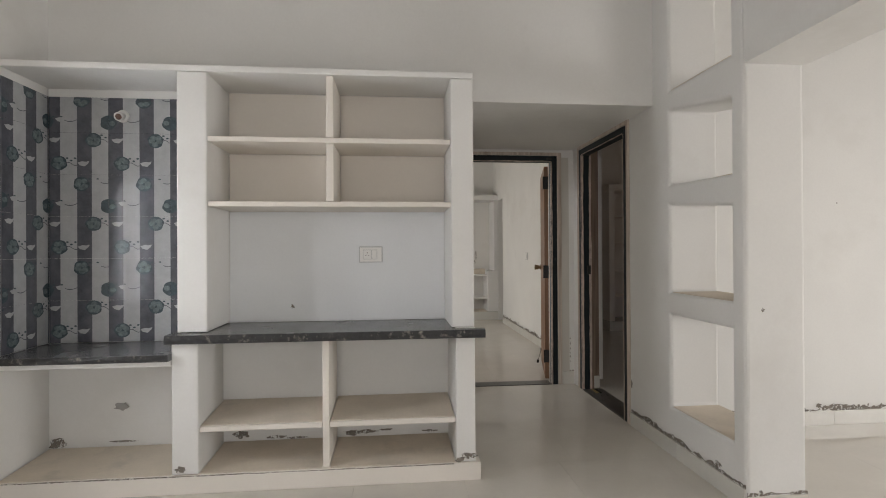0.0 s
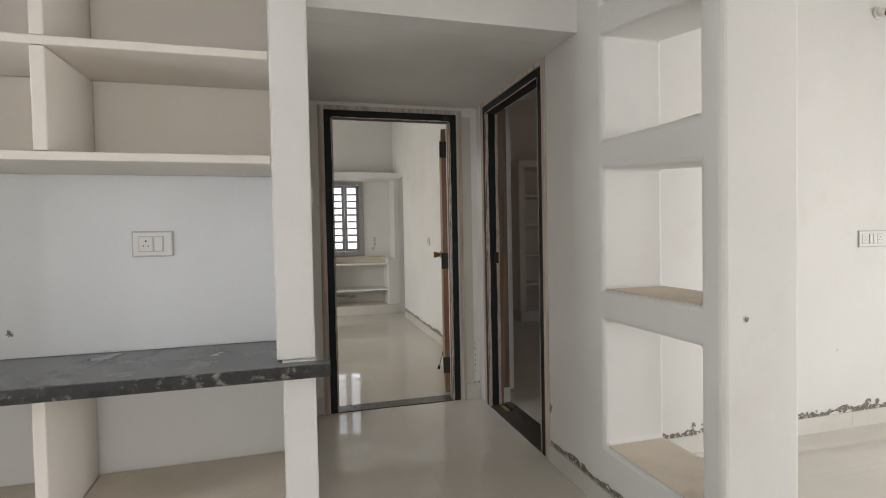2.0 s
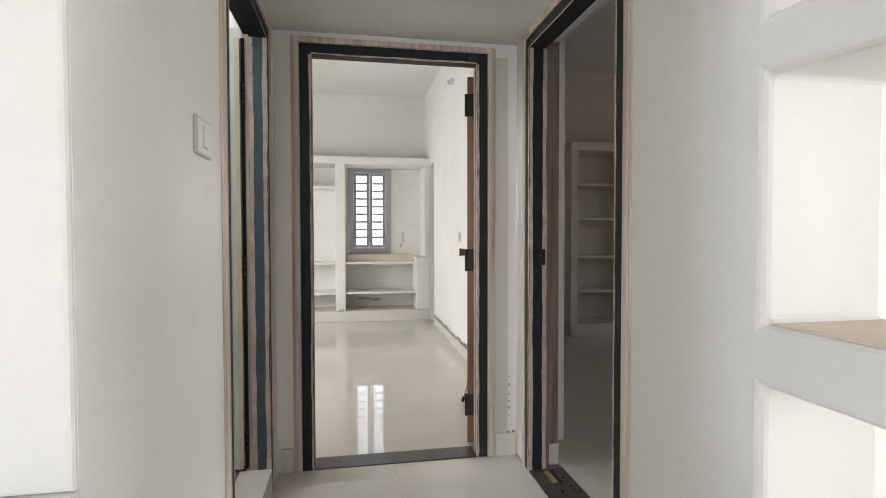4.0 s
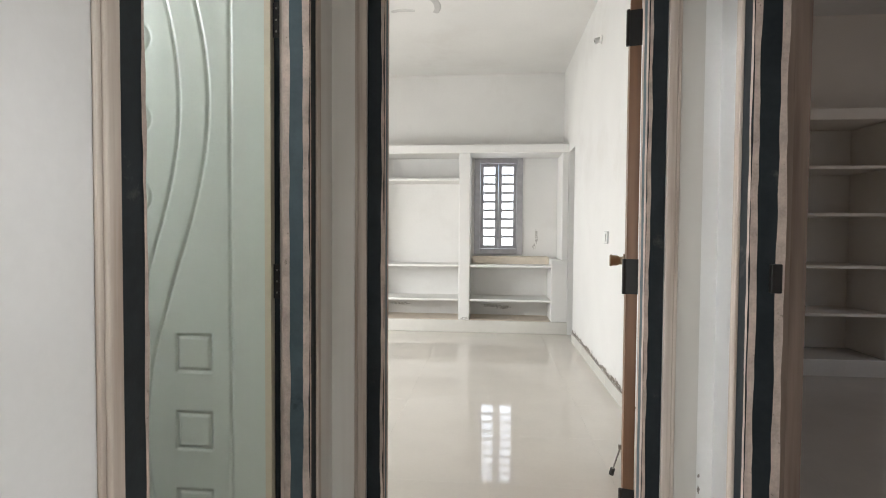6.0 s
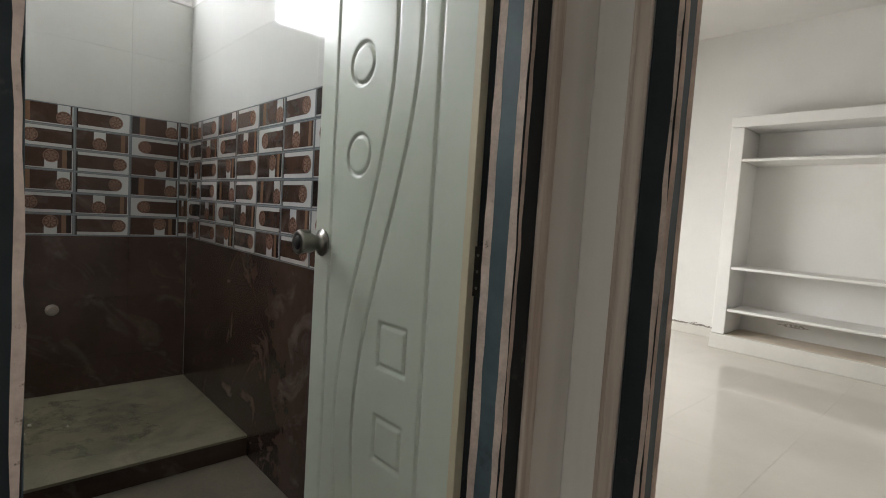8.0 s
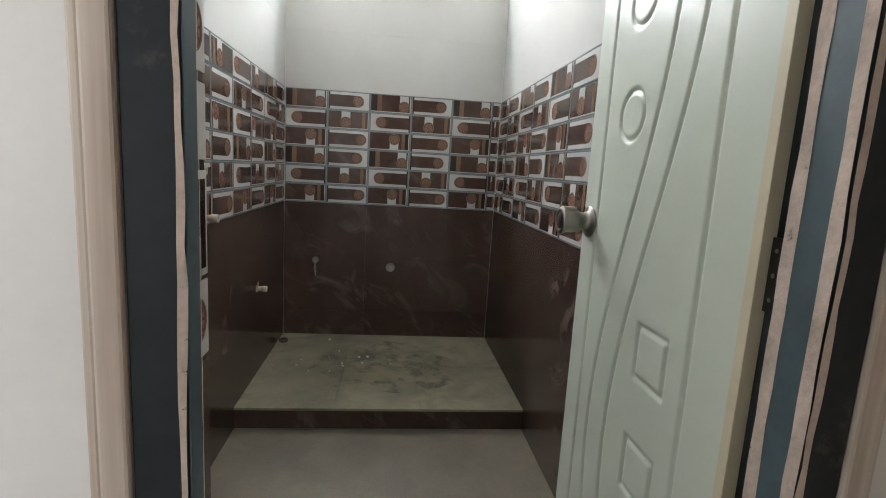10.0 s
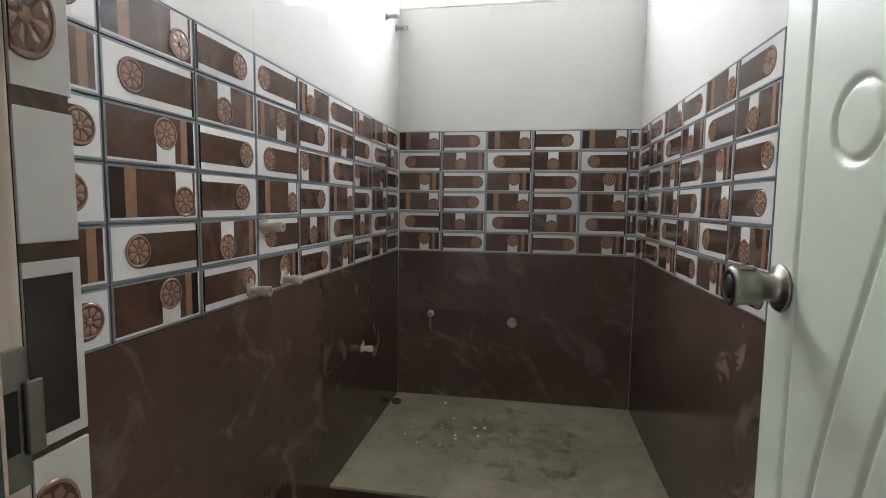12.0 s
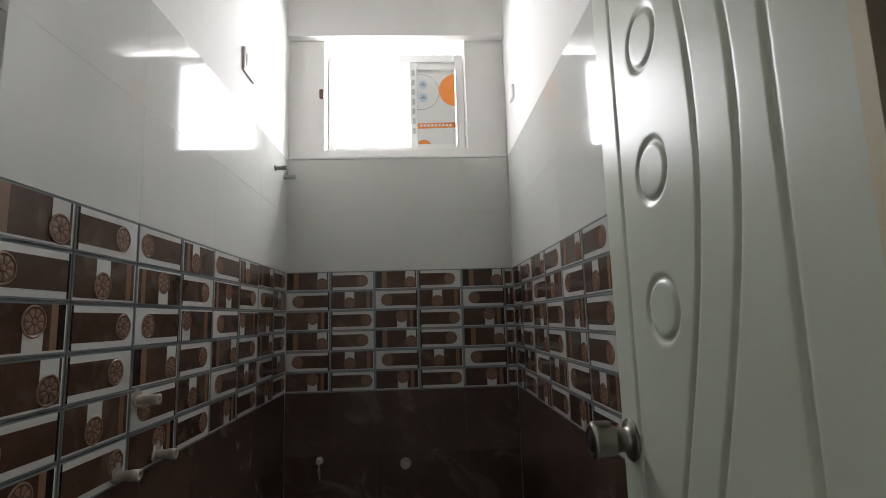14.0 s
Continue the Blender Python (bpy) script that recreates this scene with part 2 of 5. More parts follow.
SMEAR = smear_material("smeared_cement", (0.22, 0.19, 0.16), 0.5)
FAINT = smear_material("faint_cement_stain", (0.50, 0.47, 0.43), 0.25)
EDGE_SMEAR = smear_material("bare_wood_smear", (0.50, 0.405, 0.345), 1.3)
GREY_PATCH = material("trowelled_grey_cement", (0.36, 0.35, 0.33), 0.85, vary=0.15, scale=15, bump=0.3)
DUST = smear_material("olive_cement_dust", (0.29, 0.29, 0.16), 0.1, 9, 0.16)
PLATE = material("grey_plate_rim", (0.48, 0.48, 0.475), 0.4, vary=0.03, bump=0.0)
GLASS = glass_material("clear_glass", 0.0)
FROSTED = glass_material("frosted_glass", 0.35)

# ---- building helpers ----
ORIGIN = {}


def thing(name, base, label, category, group="", kind=""):
    """An empty at the base of a thing; its parts are built in world metres."""
    e = new(name)
    e.empty_display_size = 0.05
    e.location = base
    ORIGIN[e] = Vector(base)
    return tagged(e, label, category, group, kind)


def mesh_of(name, bm, mats, smooth=False):
    me = bpy.data.meshes.new(name)
    bm.to_mesh(me)
    bm.free()
    for m in mats if isinstance(mats, (list, tuple)) else [mats]:
        me.materials.append(m)
    if smooth:
        for p in me.polygons:
            p.use_smooth = True
    return me


def part(name, bm, mats, parent, label="", smooth=False):
    o = ORIGIN[parent]
    bmesh.ops.translate(bm, verts=bm.verts, vec=-o)
    ob = new(name, mesh_of(name, bm, mats, smooth))
    ob.parent = parent
    ORIGIN[ob] = o
    return tagged(ob, label)


def solid(name, bm, mats, label, category, kind="structure", group="", smooth=False):
    """A thing or a piece of the setting that is one mesh, with its origin at its base."""
    pts = [v.co for v in bm.verts]
    o = Vector([(min(p[i] for p in pts) + max(p[i] for p in pts)) / 2 for i in range(2)] + [min(p[2] for p in pts)])
    bmesh.ops.translate(bm, verts=bm.verts, vec=-o)
    ob = new(name, mesh_of(name, bm, mats, smooth))
    ob.location = o
    ORIGIN[ob] = o
    return tagged(ob, label, category, group, kind)


def box(bm, x0, x1, y0, y1, z0, z1, bevel=0.0, mat=0, seg=2):
    r = bmesh.ops.create_cube(bm, size=1)
    vs = r["verts"]
    bmesh.ops.scale(bm, verts=vs, vec=(abs(x1 - x0), abs(y1 - y0), abs(z1 - z0)))
    bmesh.ops.translate(bm, verts=vs, vec=((x0 + x1) / 2, (y0 + y1) / 2, (z0 + z1) / 2))
    fs = list({f for v in vs for f in v.link_faces})
    for f in fs:
        f.material_index = mat
    if bevel:
        es = list({e for v in vs for e in v.link_edges})
        r = bmesh.ops.bevel(bm, geom=es, offset=bevel, segments=seg, affect="EDGES", profile=0.5)
        for f in r["faces"]:
            f.material_index = mat
    return vs


def boxes(*specs, bevel=0.0):
    bm = bmesh.new()
    for s in specs:
        box(bm, *s[:6], bevel=bevel, mat=s[6] if len(s) > 6 else 0)
    return bm


def rod(bm, a, b, r0, r1=None, n=16, mat=0):
    """A round bar from a to b."""
    a, b = Vector(a), Vector(b)
    d = b - a
    m = Matrix.Translation((a + b) / 2) @ d.to_track_quat("Z", "Y").to_matrix().to_4x4()
    r = bmesh.ops.create_cone(bm, cap_ends=True, segments=n, radius1=r0, radius2=r0 if r1 is None else r1, depth=d.length, matrix=m)
    for f in {f for v in r["verts"] for f in v.link_faces}:
        f.material_index = mat
    return r["verts"]


def lathe(bm, a, axis, profile, n=24, mat=0):
    """A turned shape: profile holds (along, radius) from a along axis."""
    m = Matrix.Translation(a) @ Vector(axis).to_track_quat("Z", "Y").to_matrix().to_4x4()
    rings = []
    for s, r in profile:
        rings.append([bm.verts.new(m @ Vector((r * math.cos(2 * math.pi * k / n), r * math.sin(2 * math.pi * k / n), s))) for k in range(n)])
    for p, q in zip(rings, rings[1:]):
        for k in range(n):
            f = bm.faces.new((p[k], p[(k + 1) % n], q[(k + 1) % n], q[k]))
            f.smooth, f.material_index = True, mat
    for ring, rev in ((rings[0], True), (rings[-1], False)):
        f = bm.faces.new(ring[::-1] if rev else ring)
        f.material_index = mat


def tube(bm, points, r, n=8):
    for a, b in zip(points, points[1:]):
        rod(bm, a, b, r, n=n)


def wall_mesh(ax, a0, a1, u0, u1, z0, z1, holes=(), bevel=0.0, sag=None):
    """A wall with thickness a0..a1 along ax, spanning u0..u1, with openings (u0, u1, z0, z1) cut right through."""
    us = sorted({u0, u1, *[h[i] for h in holes for i in (0, 1) if u0 < h[i] < u1]})
    zs = sorted({z0, z1, *[h[i] for h in holes for i in (2, 3) if z0 < h[i] < z1]})
    bm = bmesh.new()
    known = {}

    def v(a, u, z):
        if (a, u, z) not in known:
            known[a, u, z] = bm.verts.new((a, u, z) if ax == "x" else (u, a, z))
        return known[a, u, z]

    def full(i, j):
        if not (0 <= i < len(us) - 1 and 0 <= j < len(zs) - 1):
            return False
        cu, cz = (us[i] + us[i + 1]) / 2, (zs[j] + zs[j + 1]) / 2
        return not any(h[0] < cu < h[1] and h[2] < cz < h[3] for h in holes)

    for i in range(len(us) - 1):
        for j in range(len(zs) - 1):
            if not full(i, j):
                continue
            p, q, r, s = us[i], us[i + 1], zs[j], zs[j + 1]
            for a in (a0, a1):
                bm.faces.new((v(a, p, r), v(a, q, r), v(a, q, s), v(a, p, s)))
            for di, dj, c1, c2 in ((-1, 0, (p, r), (p, s)), (1, 0, (q, r), (q, s)), (0, -1, (p, r), (q, r)), (0, 1, (p, s), (q, s))):
                if not full(i + di, j + dj):
                    bm.faces.new((v(a0, *c1), v(a0, *c2), v(a1, *c2), v(a1, *c1)))
    for (u, z), dz in (sag or {}).items():
        for a in (a0, a1):
            known[a, u, z].co.z += dz
    bmesh.ops.recalc_face_normals(bm, faces=bm.faces)
    if bevel:
        es = [e for e in bm.edges if len(e.link_faces) == 2 and e.calc_face_angle(0) > 1 and max((v.co.y if ax == "x" else v.co.x) for v in e.verts) < u1 - 0.001]
        bmesh.ops.bevel(bm, geom=es, offset=bevel, segments=3, affect="EDGES", profile=0.5)
    return bm


def wall(name, *args, holes=(), mats=None, label="plain white plastered wall", bevel=0.0, sag=None):
    return solid(name, wall_mesh(*args, holes, bevel, sag), mats or PLASTER, label, "wall")


# ---- plan ----
H = 3.28            # ceiling
XL, XR = -2.02, 5.5  # living room's side walls
YB = -2.5           # wall behind the start
YW = 3.18           # wall behind the built-in unit
PX0, PX1 = 0.449, 1.71   # passage side walls
PY1 = 4.66          # bedroom door wall
PX2 = 1.885          # far side of the passage's east wall
LOFT = 2.22
BX0, BX1 = -1.86, 0.35   # bathroom
BY0, BY1 = 3.335, 4.515
RX = 1.915           # bedroom right wall
RY = 9.62           # bedroom far wall
SY = 9.15           # bedroom shelf front

BATH_DOOR = (3.663, 4.492, -0.01, 2.15)
BED_DOOR = (0.574, 1.547, -0.01, 2.165)
SIDE_DOOR = (3.552, 4.505, -0.01, 2.19)

wall("wall_west", "x", XL - 0.2, XL, YB, YW, 0, H, holes=[(1.77, 2.40, 0.78, 1.92)])
wall("wall_south", "y", YB - 0.2, YB, XL - 0.2, XR + 0.2, 0, H, holes=[(-1.1, 1.5, 0.05, 2.1)])
wall("wall_east", "x", XR, XR + 0.2, YB, 3.36, 0, H, holes=[(-0.5, 1.7, 0.05, 2.1)])
wall("wall_unit_back", "y", YW, BY0, XL - 0.2, PX1, 0, H, holes=[(PX0, PX1 + 0.01, -0.01, LOFT)])
wall("wall_kitchen_side", "y", 3.36, 3.50, PX2, XR + 0.2, 0, H, label="white plastered wall with ragged cement above its skirting")
wall("wall_passage_east", "x", PX1, PX2, 3.36, PY1 + 0.13, 0, H, holes=[SIDE_DOOR])
wall("wall_partition", "x", PX1, 2.03, 2.31, 3.36, 0, H, holes=[
    (2.41, 2.985, 0.295, 0.865), (2.41, 2.985, 1.005, 1.505), (2.41, 2.985, 1.655, 2.10), (2.41, 2.985, 2.26, 2.85)],
    label="white plastered partition with four open display niches", bevel=0.02,
    sag={(2.41, 1.505): -0.013, (2.985, 1.505): 0.04, (2.41, 2.10): -0.06, (2.985, 2.10): 0.03, (2.985, 1.655): 0.018})
wall("beam_living", "x", PX1, 2.03, YB, 2.308, 2.18, H, label="white plastered ceiling beam over a wide opening")
wall("wall_passage_west", "x", BX1, PX0, BY0, PY1, 0, H, holes=[BATH_DOOR])
wall("wall_bedroom_door", "y", PY1, PY1 + 0.13, BX1, PX1, 0, H, holes=[BED_DOOR])
wall("wall_bedroom_south", "y", BY1, PY1 + 0.13, -2.8, BX1 - 0.002, 0, H)
wall("wall_bathroom_window", "x", BX0 - 0.24, BX0 - 0.045, BY0, BY1, 0, H, holes=[(3.525, 4.30, 2.222, 2.86)])
wall("wall_bathroom_lower", "x", BX0 - 0.043, BX0 - 0.008, BY0, BY1, 0, 2.155, label="plastered backing under bathroom wall tiles")
wall("beam_bathroom", "x", BX0 - 0.043, BX0 + 0.01, BY0, BY1, 2.85, H, label="white plastered beam above the bathroom window")
wall("wall_bedroom_east", "x", RX, RX + 0.13, PY1 + 0.132, RY, 0, H, holes=[(8.745, 9.13, -0.01, 2.19)], label="white plastered wall with a plain open doorway")
wall("wall_bedroom_north", "y", RY, RY + 0.2, -2.8, RX + 2.0, 0, H, holes=[(0.77, 1.40, 0.94, 2.21)])
wall("wall_bedroom_west", "x", -2.8, -2.6, PY1 + 0.132, RY, 0, H, holes=[(6.0, 8.0, 0.55, 1.95)])
wall("wall_dark_room_north", "y", 8.1, 8.3, RX + 0.132, 6.0, 0, H, mats=PLASTER_WARM)
# The window opening in this unseen wall is assumed, for the fill lamp.
wall("wall_dark_room_east", "x", 6.0, 6.2, 3.502, 8.3, 0, H, holes=[(4.9, 6.1, 0.9, 2.1)])
wall("wall_closet_east", "x", RX + 1.3, RX + 1.4, 8.302, RY, 0, H)

bm = boxes((XL - 0.2, XR + 0.2, YB - 0.2, 3.5, H, H + 0.15), (-2.8, 6.2, 3.502, RY + 0.2, H, H + 0.15))
solid("ceiling", bm, PLASTER, "plain white plastered ceiling slab", "ceiling")
bm = boxes((PX0, PX1, BY0 + 0.001, PY1, LOFT, LOFT + 0.1))
solid("ceiling_passage", bm, PLASTER, "low white plastered loft slab over the passage", "ceiling")
bm = boxes((-2.8, 6.2, YB - 0.2, RY + 0.2, -0.2, -0.012))
floor = solid("floor", bm, FLOOR_JOINT, "polished ivory vitrified tile floor", "floor")

# ---- pieces used in several rooms ----


def ragged(bm, a, b, across, normal, w0, w1, jitter, step=0.05, rnd=random.Random(5), lift=0.0015, mat=0):
    """A smear with uneven edges along a line from a to b, lying on a surface."""
    a, b, across, normal = Vector(a), Vector(b), Vector(across), Vector(normal)
    n = max(4, int((b - a).length / step))
    rows = []
    d0 = d1 = 0.0
    for k in range(n + 1):
        p = a.lerp(b, k / n) + normal * lift
        d0 = 0.6 * d0 + rnd.uniform(-1, 1) * jitter * 0.6
        d1 = 0.6 * d1 + rnd.uniform(-1, 1) * jitter * 0.6
        rows.append((bm.verts.new(p + across * (w0 + d0)), bm.verts.new(p + across * (w1 + d1))))
    for p, q in zip(rows, rows[1:]):
        f = bm.faces.new((p[0], p[1], q[1], q[0]))
        f.material_index = mat
        f.normal_update()
        if f.normal.dot(normal) < 0:
            f.normal_flip()
    return bm


def blotch(bm, centre, u, v, ru, rv, rnd, lift=0.0015):
    """A patch of uneven outline on a surface spanned by u and v."""
    c, u, v = Vector(centre), Vector(u), Vector(v)
    n = u.cross(v).normalized()
    ring = [bm.verts.new(c + n * lift + (u * ru * math.cos(a) + v * rv * math.sin(a)) * rnd.uniform(0.6, 1.15)) for a in [2 * math.pi * k / 18 for k in range(18)]]
    bm.faces.new(ring)


def skirting(name, a, b, normal, height=0.10, cement=0.03):
    """A tile skirting from a to b with ragged cement above it."""
    a, b, n = Vector((*a, 0)), Vector((*b, 0)), Vector((*normal, 0))
    t = (b - a).normalized()
    length = (b - a).length
    base = thing(name, (a + b) / 2, "ivory tile skirting with ragged cement along its top", "skirting", kind="structure")
    k = max(1, round(length / 0.6))
    for i in range(k):
        p, q = a + t * (length * i / k + 0.001), a + t * (length * (i + 1) / k - 0.001)
        c0, c1 = p + n * 0.0005, q + n * 0.011
        part("skirting_tile", boxes((min(c0.x, c1.x), max(c0.x, c1.x), min(c0.y, c1.y), max(c0.y, c1.y), 0, height), bevel=0.0015), SKIRT_TILE, base)
    if cement:
        rnd = random.Random(int(length * 1000))
        bm = bmesh.new()
        ragged(bm, a + Vector((0, 0, height)), b + Vector((0, 0, height)), (0, 0, 1), n, -0.004, cement, cement * 0.8, 0.02, rnd, 0.002)
        for i in range(int(length * 5)):
            c = a + t * rnd.uniform(0.02, length - 0.02) + Vector((0, 0, height + cement * rnd.uniform(0.6, 1.9)))
            blotch(bm, c, t, (0, 0, 1) if n.dot(t.cross(Vector((0, 0, 1)))) > 0 else (0, 0, -1), rnd.uniform(0.008, 0.03), rnd.uniform(0.006, 0.022), rnd, 0.0025)
        part("cement_smear", bm, SMEAR, base)
    return base


def door_frame(name, f, s0, s1, top, label, cuts=(0.062, 0.112, 0.062, 0.112), inner=TEAL_PAINT, bare=TRIM, seed=1, clean=False):
    """A painted timber frame; f maps (across, into the wall, up) to the world."""
    rnd = random.Random(seed)
    base = thing(name, f((s0 + s1) / 2, 0.05, 0), label, "door frame", kind="structure")

    def slab(bm, sa, sb, da, db, za, zb, bev=0.003):
        p, q = f(sa, da, za), f(sb, db, zb)
        box(bm, min(p[0], q[0]), max(p[0], q[0]), min(p[1], q[1]), max(p[1], q[1]), za, zb, bevel=bev)

    out = (Vector(f(0, 0, 0)) - Vector(f(0, 1, 0))).normalized()
    way = (Vector(f(1, 0, 0)) - Vector(f(0, 0, 0))).normalized()
    W, R = 0.058, 0.016
    for s, sg, main, end in ((s0, 1, cuts[0], cuts[1]), (s1, -1, cuts[2], cuts[3])):
        bm = bmesh.new()
        slab(bm, s + sg * 0.001, s + sg * W, -0.006, main, 0, top - 0.001)
        jamb = part("jamb", bm, FRAME_PAINT, base)
        bm = bmesh.new()
        slab(bm, s + sg * 0.001, s + sg * (W - R), main + 0.0005, end, 0, top - 0.001)
        part("rebate", bm, bare, jamb, "bare wooden rebate")
        bm = bmesh.new()
        smooth = clean and sg > 0
        slab(bm, s + sg * (W + 0.0005), s + sg * (W + 0.002), *((-0.004, main - 0.002) if smooth else (0.008, main - 0.010)), 0.005, top - W, 0)
        part("painted_reveal", bm, inner, jamb, "painted inner face")
        bm = bmesh.new()
        corner = f(s + sg * W, -0.006, 0)
        ragged(bm, corner, Vector(corner) + Vector((0, 0, top - W)), way * sg, out, -0.009 if smooth else -0.010, 0.0, 0.0035, 0.04, rnd)
        if not smooth:
            ragged(bm, corner, Vector(corner) + Vector((0, 0, top - W)), -out, way * sg, 0.0, 0.019, 0.0035, 0.05, rnd, 0.0026)
        far = f(s + sg * W, main, 0)
        ragged(bm, far, Vector(far) + Vector((0, 0, top - W)), out, way * sg, 0.0, 0.003 if smooth else 0.020, 0.001 if smooth else 0.0035, 0.05, rnd, 0.0026)
        part("bare_arris", bm, EDGE_SMEAR, jamb, "bare wood along the arris")
        bm = bmesh.new()
        slab(bm, s - sg * 0.030, s, -0.013, -0.0005, 0.0, top + 0.03, 0.004)
        slab(bm, s - sg * 0.042, s - sg * 0.0305, -0.008, -0.0005, 0.0, top + 0.03, 0.003)
        part("architrave", bm, TRIM, base, "putty-smeared wooden bead")
    bm = bmesh.new()
    slab(bm, s0 + W, s1 - W, -0.006, 0.062, top - W, top - 0.001)
    slab(bm, s0 + W - R, s1 - W + R, 0.0625, 0.098, top - W + R, top - 0.001)
    head = part("head", bm, FRAME_PAINT, base)
    bm = bmesh.new()
    c0, c1 = f(s0 + W, -0.006, top - W), f(s1 - W, -0.006, top - W)
    ragged(bm, c0, c1, (0, 0, 1), out, 0.0, 0.008, 0.004, 0.04, rnd)
    part("bare_arris", bm, EDGE_SMEAR, head)
    bm = bmesh.new()
    slab(bm, s0 - 0.0295, s1 + 0.0295, -0.0128, -0.0005, top + 0.0005, top + 0.030, 0.004)
    part("architrave", bm, TRIM, base)
    return base


def knob(bm, at, axis, mat=0, size=1.0, face=0):
    """A cylinder knob: rose, neck, drum with a flared lip and a recessed lock face."""
    at, axis = Vector(at), Vector(axis)
    lathe(bm, at, axis, [(s * size, r * size) for s, r in ((0, 0.033), (0.003, 0.035), (0.006, 0.033), (0.008, 0.022), (0.016, 0.019), (0.026, 0.020), (0.032, 0.024), (0.036, 0.0255), (0.058, 0.0265), (0.062, 0.0295), (0.067, 0.030), (0.071, 0.027), (0.0715, 0.021), (0.069, 0.019), (0.069, 0.004))], 28, mat)
    lathe(bm, at + axis * 0.0692 * size, axis, [(0, 0.018 * size), (0.001 * size, 0.0175 * size), (0.001 * size, 0.002 * size)], 20, face)


def switch_board(name, centre, u, n, w, h, label, switches):
    """A modular plate on a wall; u runs along its width, n out of the wall; switches holds (offset, width, sockets)."""
    c, u, n, z = Vector(centre), Vector(u), Vector(n), Vector((0, 0, 1))
    base = thing(name, c, label, "switch board", "switch boards")

    def slab(bm, a0, a1, d0, d1, z0, z1, bev=0.002):
        p, q = c + u * a0 + n * d0, c + u * a1 + n * d1
        box(bm, min(p.x, q.x), max(p.x, q.x), min(p.y, q.y), max(p.y, q.y), c.z + z0, c.z + z1, bevel=bev)

    bm = bmesh.new()
    slab(bm, -w / 2, w / 2, 0.0005, 0.009, -h / 2, h / 2, 0.003)
    part("plate", bm, PLATE, base)
    bm = bmesh.new()
    slab(bm, -w / 2 + 0.006, w / 2 - 0.006, 0.0092, 0.0105, -h / 2 + 0.006, h / 2 - 0.006, 0.0005)
    part("front", bm, PLASTIC, base)
    for off, sw, sockets in switches:
        bm = bmesh.new()
        slab(bm, off - sw / 2 - 0.003, off + sw / 2 + 0.003, 0.0100, 0.0112, -h * 0.27 - 0.003, h * 0.27 + 0.003, 0.0004)
        part("bezel", bm, PLATE, base)
        bm = bmesh.new()
        slab(bm, off - sw / 2, off + sw / 2, 0.0113, 0.0140 if sockets else 0.0170, -h * 0.27, h * 0.27, 0.0012)
        m = part("socket" if sockets else "switch", bm, PLASTIC, base)
        if sockets:
            bm = bmesh.new()
            for du, dz, r in ((0, 0.011, 0.0033), (-0.0085, -0.007, 0.0026), (0.0085, -0.007, 0.0026)):
                p = c + u * (off + du) + n * 0.0138 + z * dz
                rod(bm, p, p + n * 0.0008, r, n=10)
            part("socket_holes", bm, BLACK_IRON, m)
    return base


def bulb_holder(centre, n, core=BLACK_IRON):
    c, n = Vector(centre), Vector(n)
    base = thing("lamp_holder", c, "empty white lamp holder fixed on the wall", "lamp holder", "lamp holders")
    bm = bmesh.new()
    tilt = (n + Vector((0, 0, -0.35))).normalized()
    lathe(bm, c + n * 0.001, n, [(0, 0.036), (0.006, 0.038), (0.014, 0.034), (0.018, 0.026)], 24)
    lathe(bm, c + n * 0.012, tilt, [(0, 0.022), (0.02, 0.025), (0.045, 0.026), (0.05, 0.022), (0.044, 0.019)], 24)
    part("body", bm, PLASTIC, base)
    bm = bmesh.new()
    lathe(bm, c + n * 0.012 + tilt * 0.0445, tilt, [(0, 0.018), (0.002, 0.017)], 16)
    part("contact", bm, core, base)


# ---- door frames ----
f_bed = lambda s, d, z: (s, PY1 + d, z)
f_bath = lambda s, d, z: (PX0 - d, s, z)
f_side = lambda s, d, z: (PX1 + d, s, z)
door_frame("door_frame_bedroom", f_bed, BED_DOOR[0], BED_DOOR[1], BED_DOOR[3], "charcoal painted wooden bedroom door frame with bare edges", seed=2)
door_frame("door_frame_bathroom", f_bath, BATH_DOOR[0], BATH_DOOR[1], BATH_DOOR[3], "charcoal and slate painted bathroom door frame", cuts=(0.030, 0.060, 0.074, 0.108), seed=3, clean=True)
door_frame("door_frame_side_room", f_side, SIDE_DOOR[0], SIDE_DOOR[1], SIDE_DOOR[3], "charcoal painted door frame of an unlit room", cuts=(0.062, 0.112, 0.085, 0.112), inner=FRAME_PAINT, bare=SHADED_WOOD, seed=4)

# Dark strip added for the shade in the gap beside the door edge.
solid("rebate_strip_bathroom", boxes((0.3415, 0.3575, BATH_DOOR[1] - 0.0442, BATH_DOOR[1] - 0.0421, 0.13, BATH_DOOR[3] - 0.06)), FRAME_PAINT, "charcoal strip standing in for the dark gap behind the hinges", "door frame")
solid("threshold_bedroom", boxes((BED_DOOR[0] + 0.059, BED_DOOR[1] - 0.059, PY1 - 0.004, PY1 + 0.132, -0.012, 0.006), bevel=0.002), DARK_SILL, "dark granite door threshold", "threshold")
solid("threshold_side_room", boxes((PX1 - 0.004, PX2 + 0.004, SIDE_DOOR[0] + 0.059, SIDE_DOOR[1] - 0.059, -0.012, 0.006), bevel=0.002), DARK_SILL, "dark granite door threshold", "threshold")
solid("threshold_bathroom", boxes((BX1 - 0.03, PX0 + 0.012, BATH_DOOR[0] + 0.059, BATH_DOOR[1] - 0.059, -0.012, 0.126), bevel=0.004), SKIRT_TILE, "pale marble bathroom threshold", "threshold")

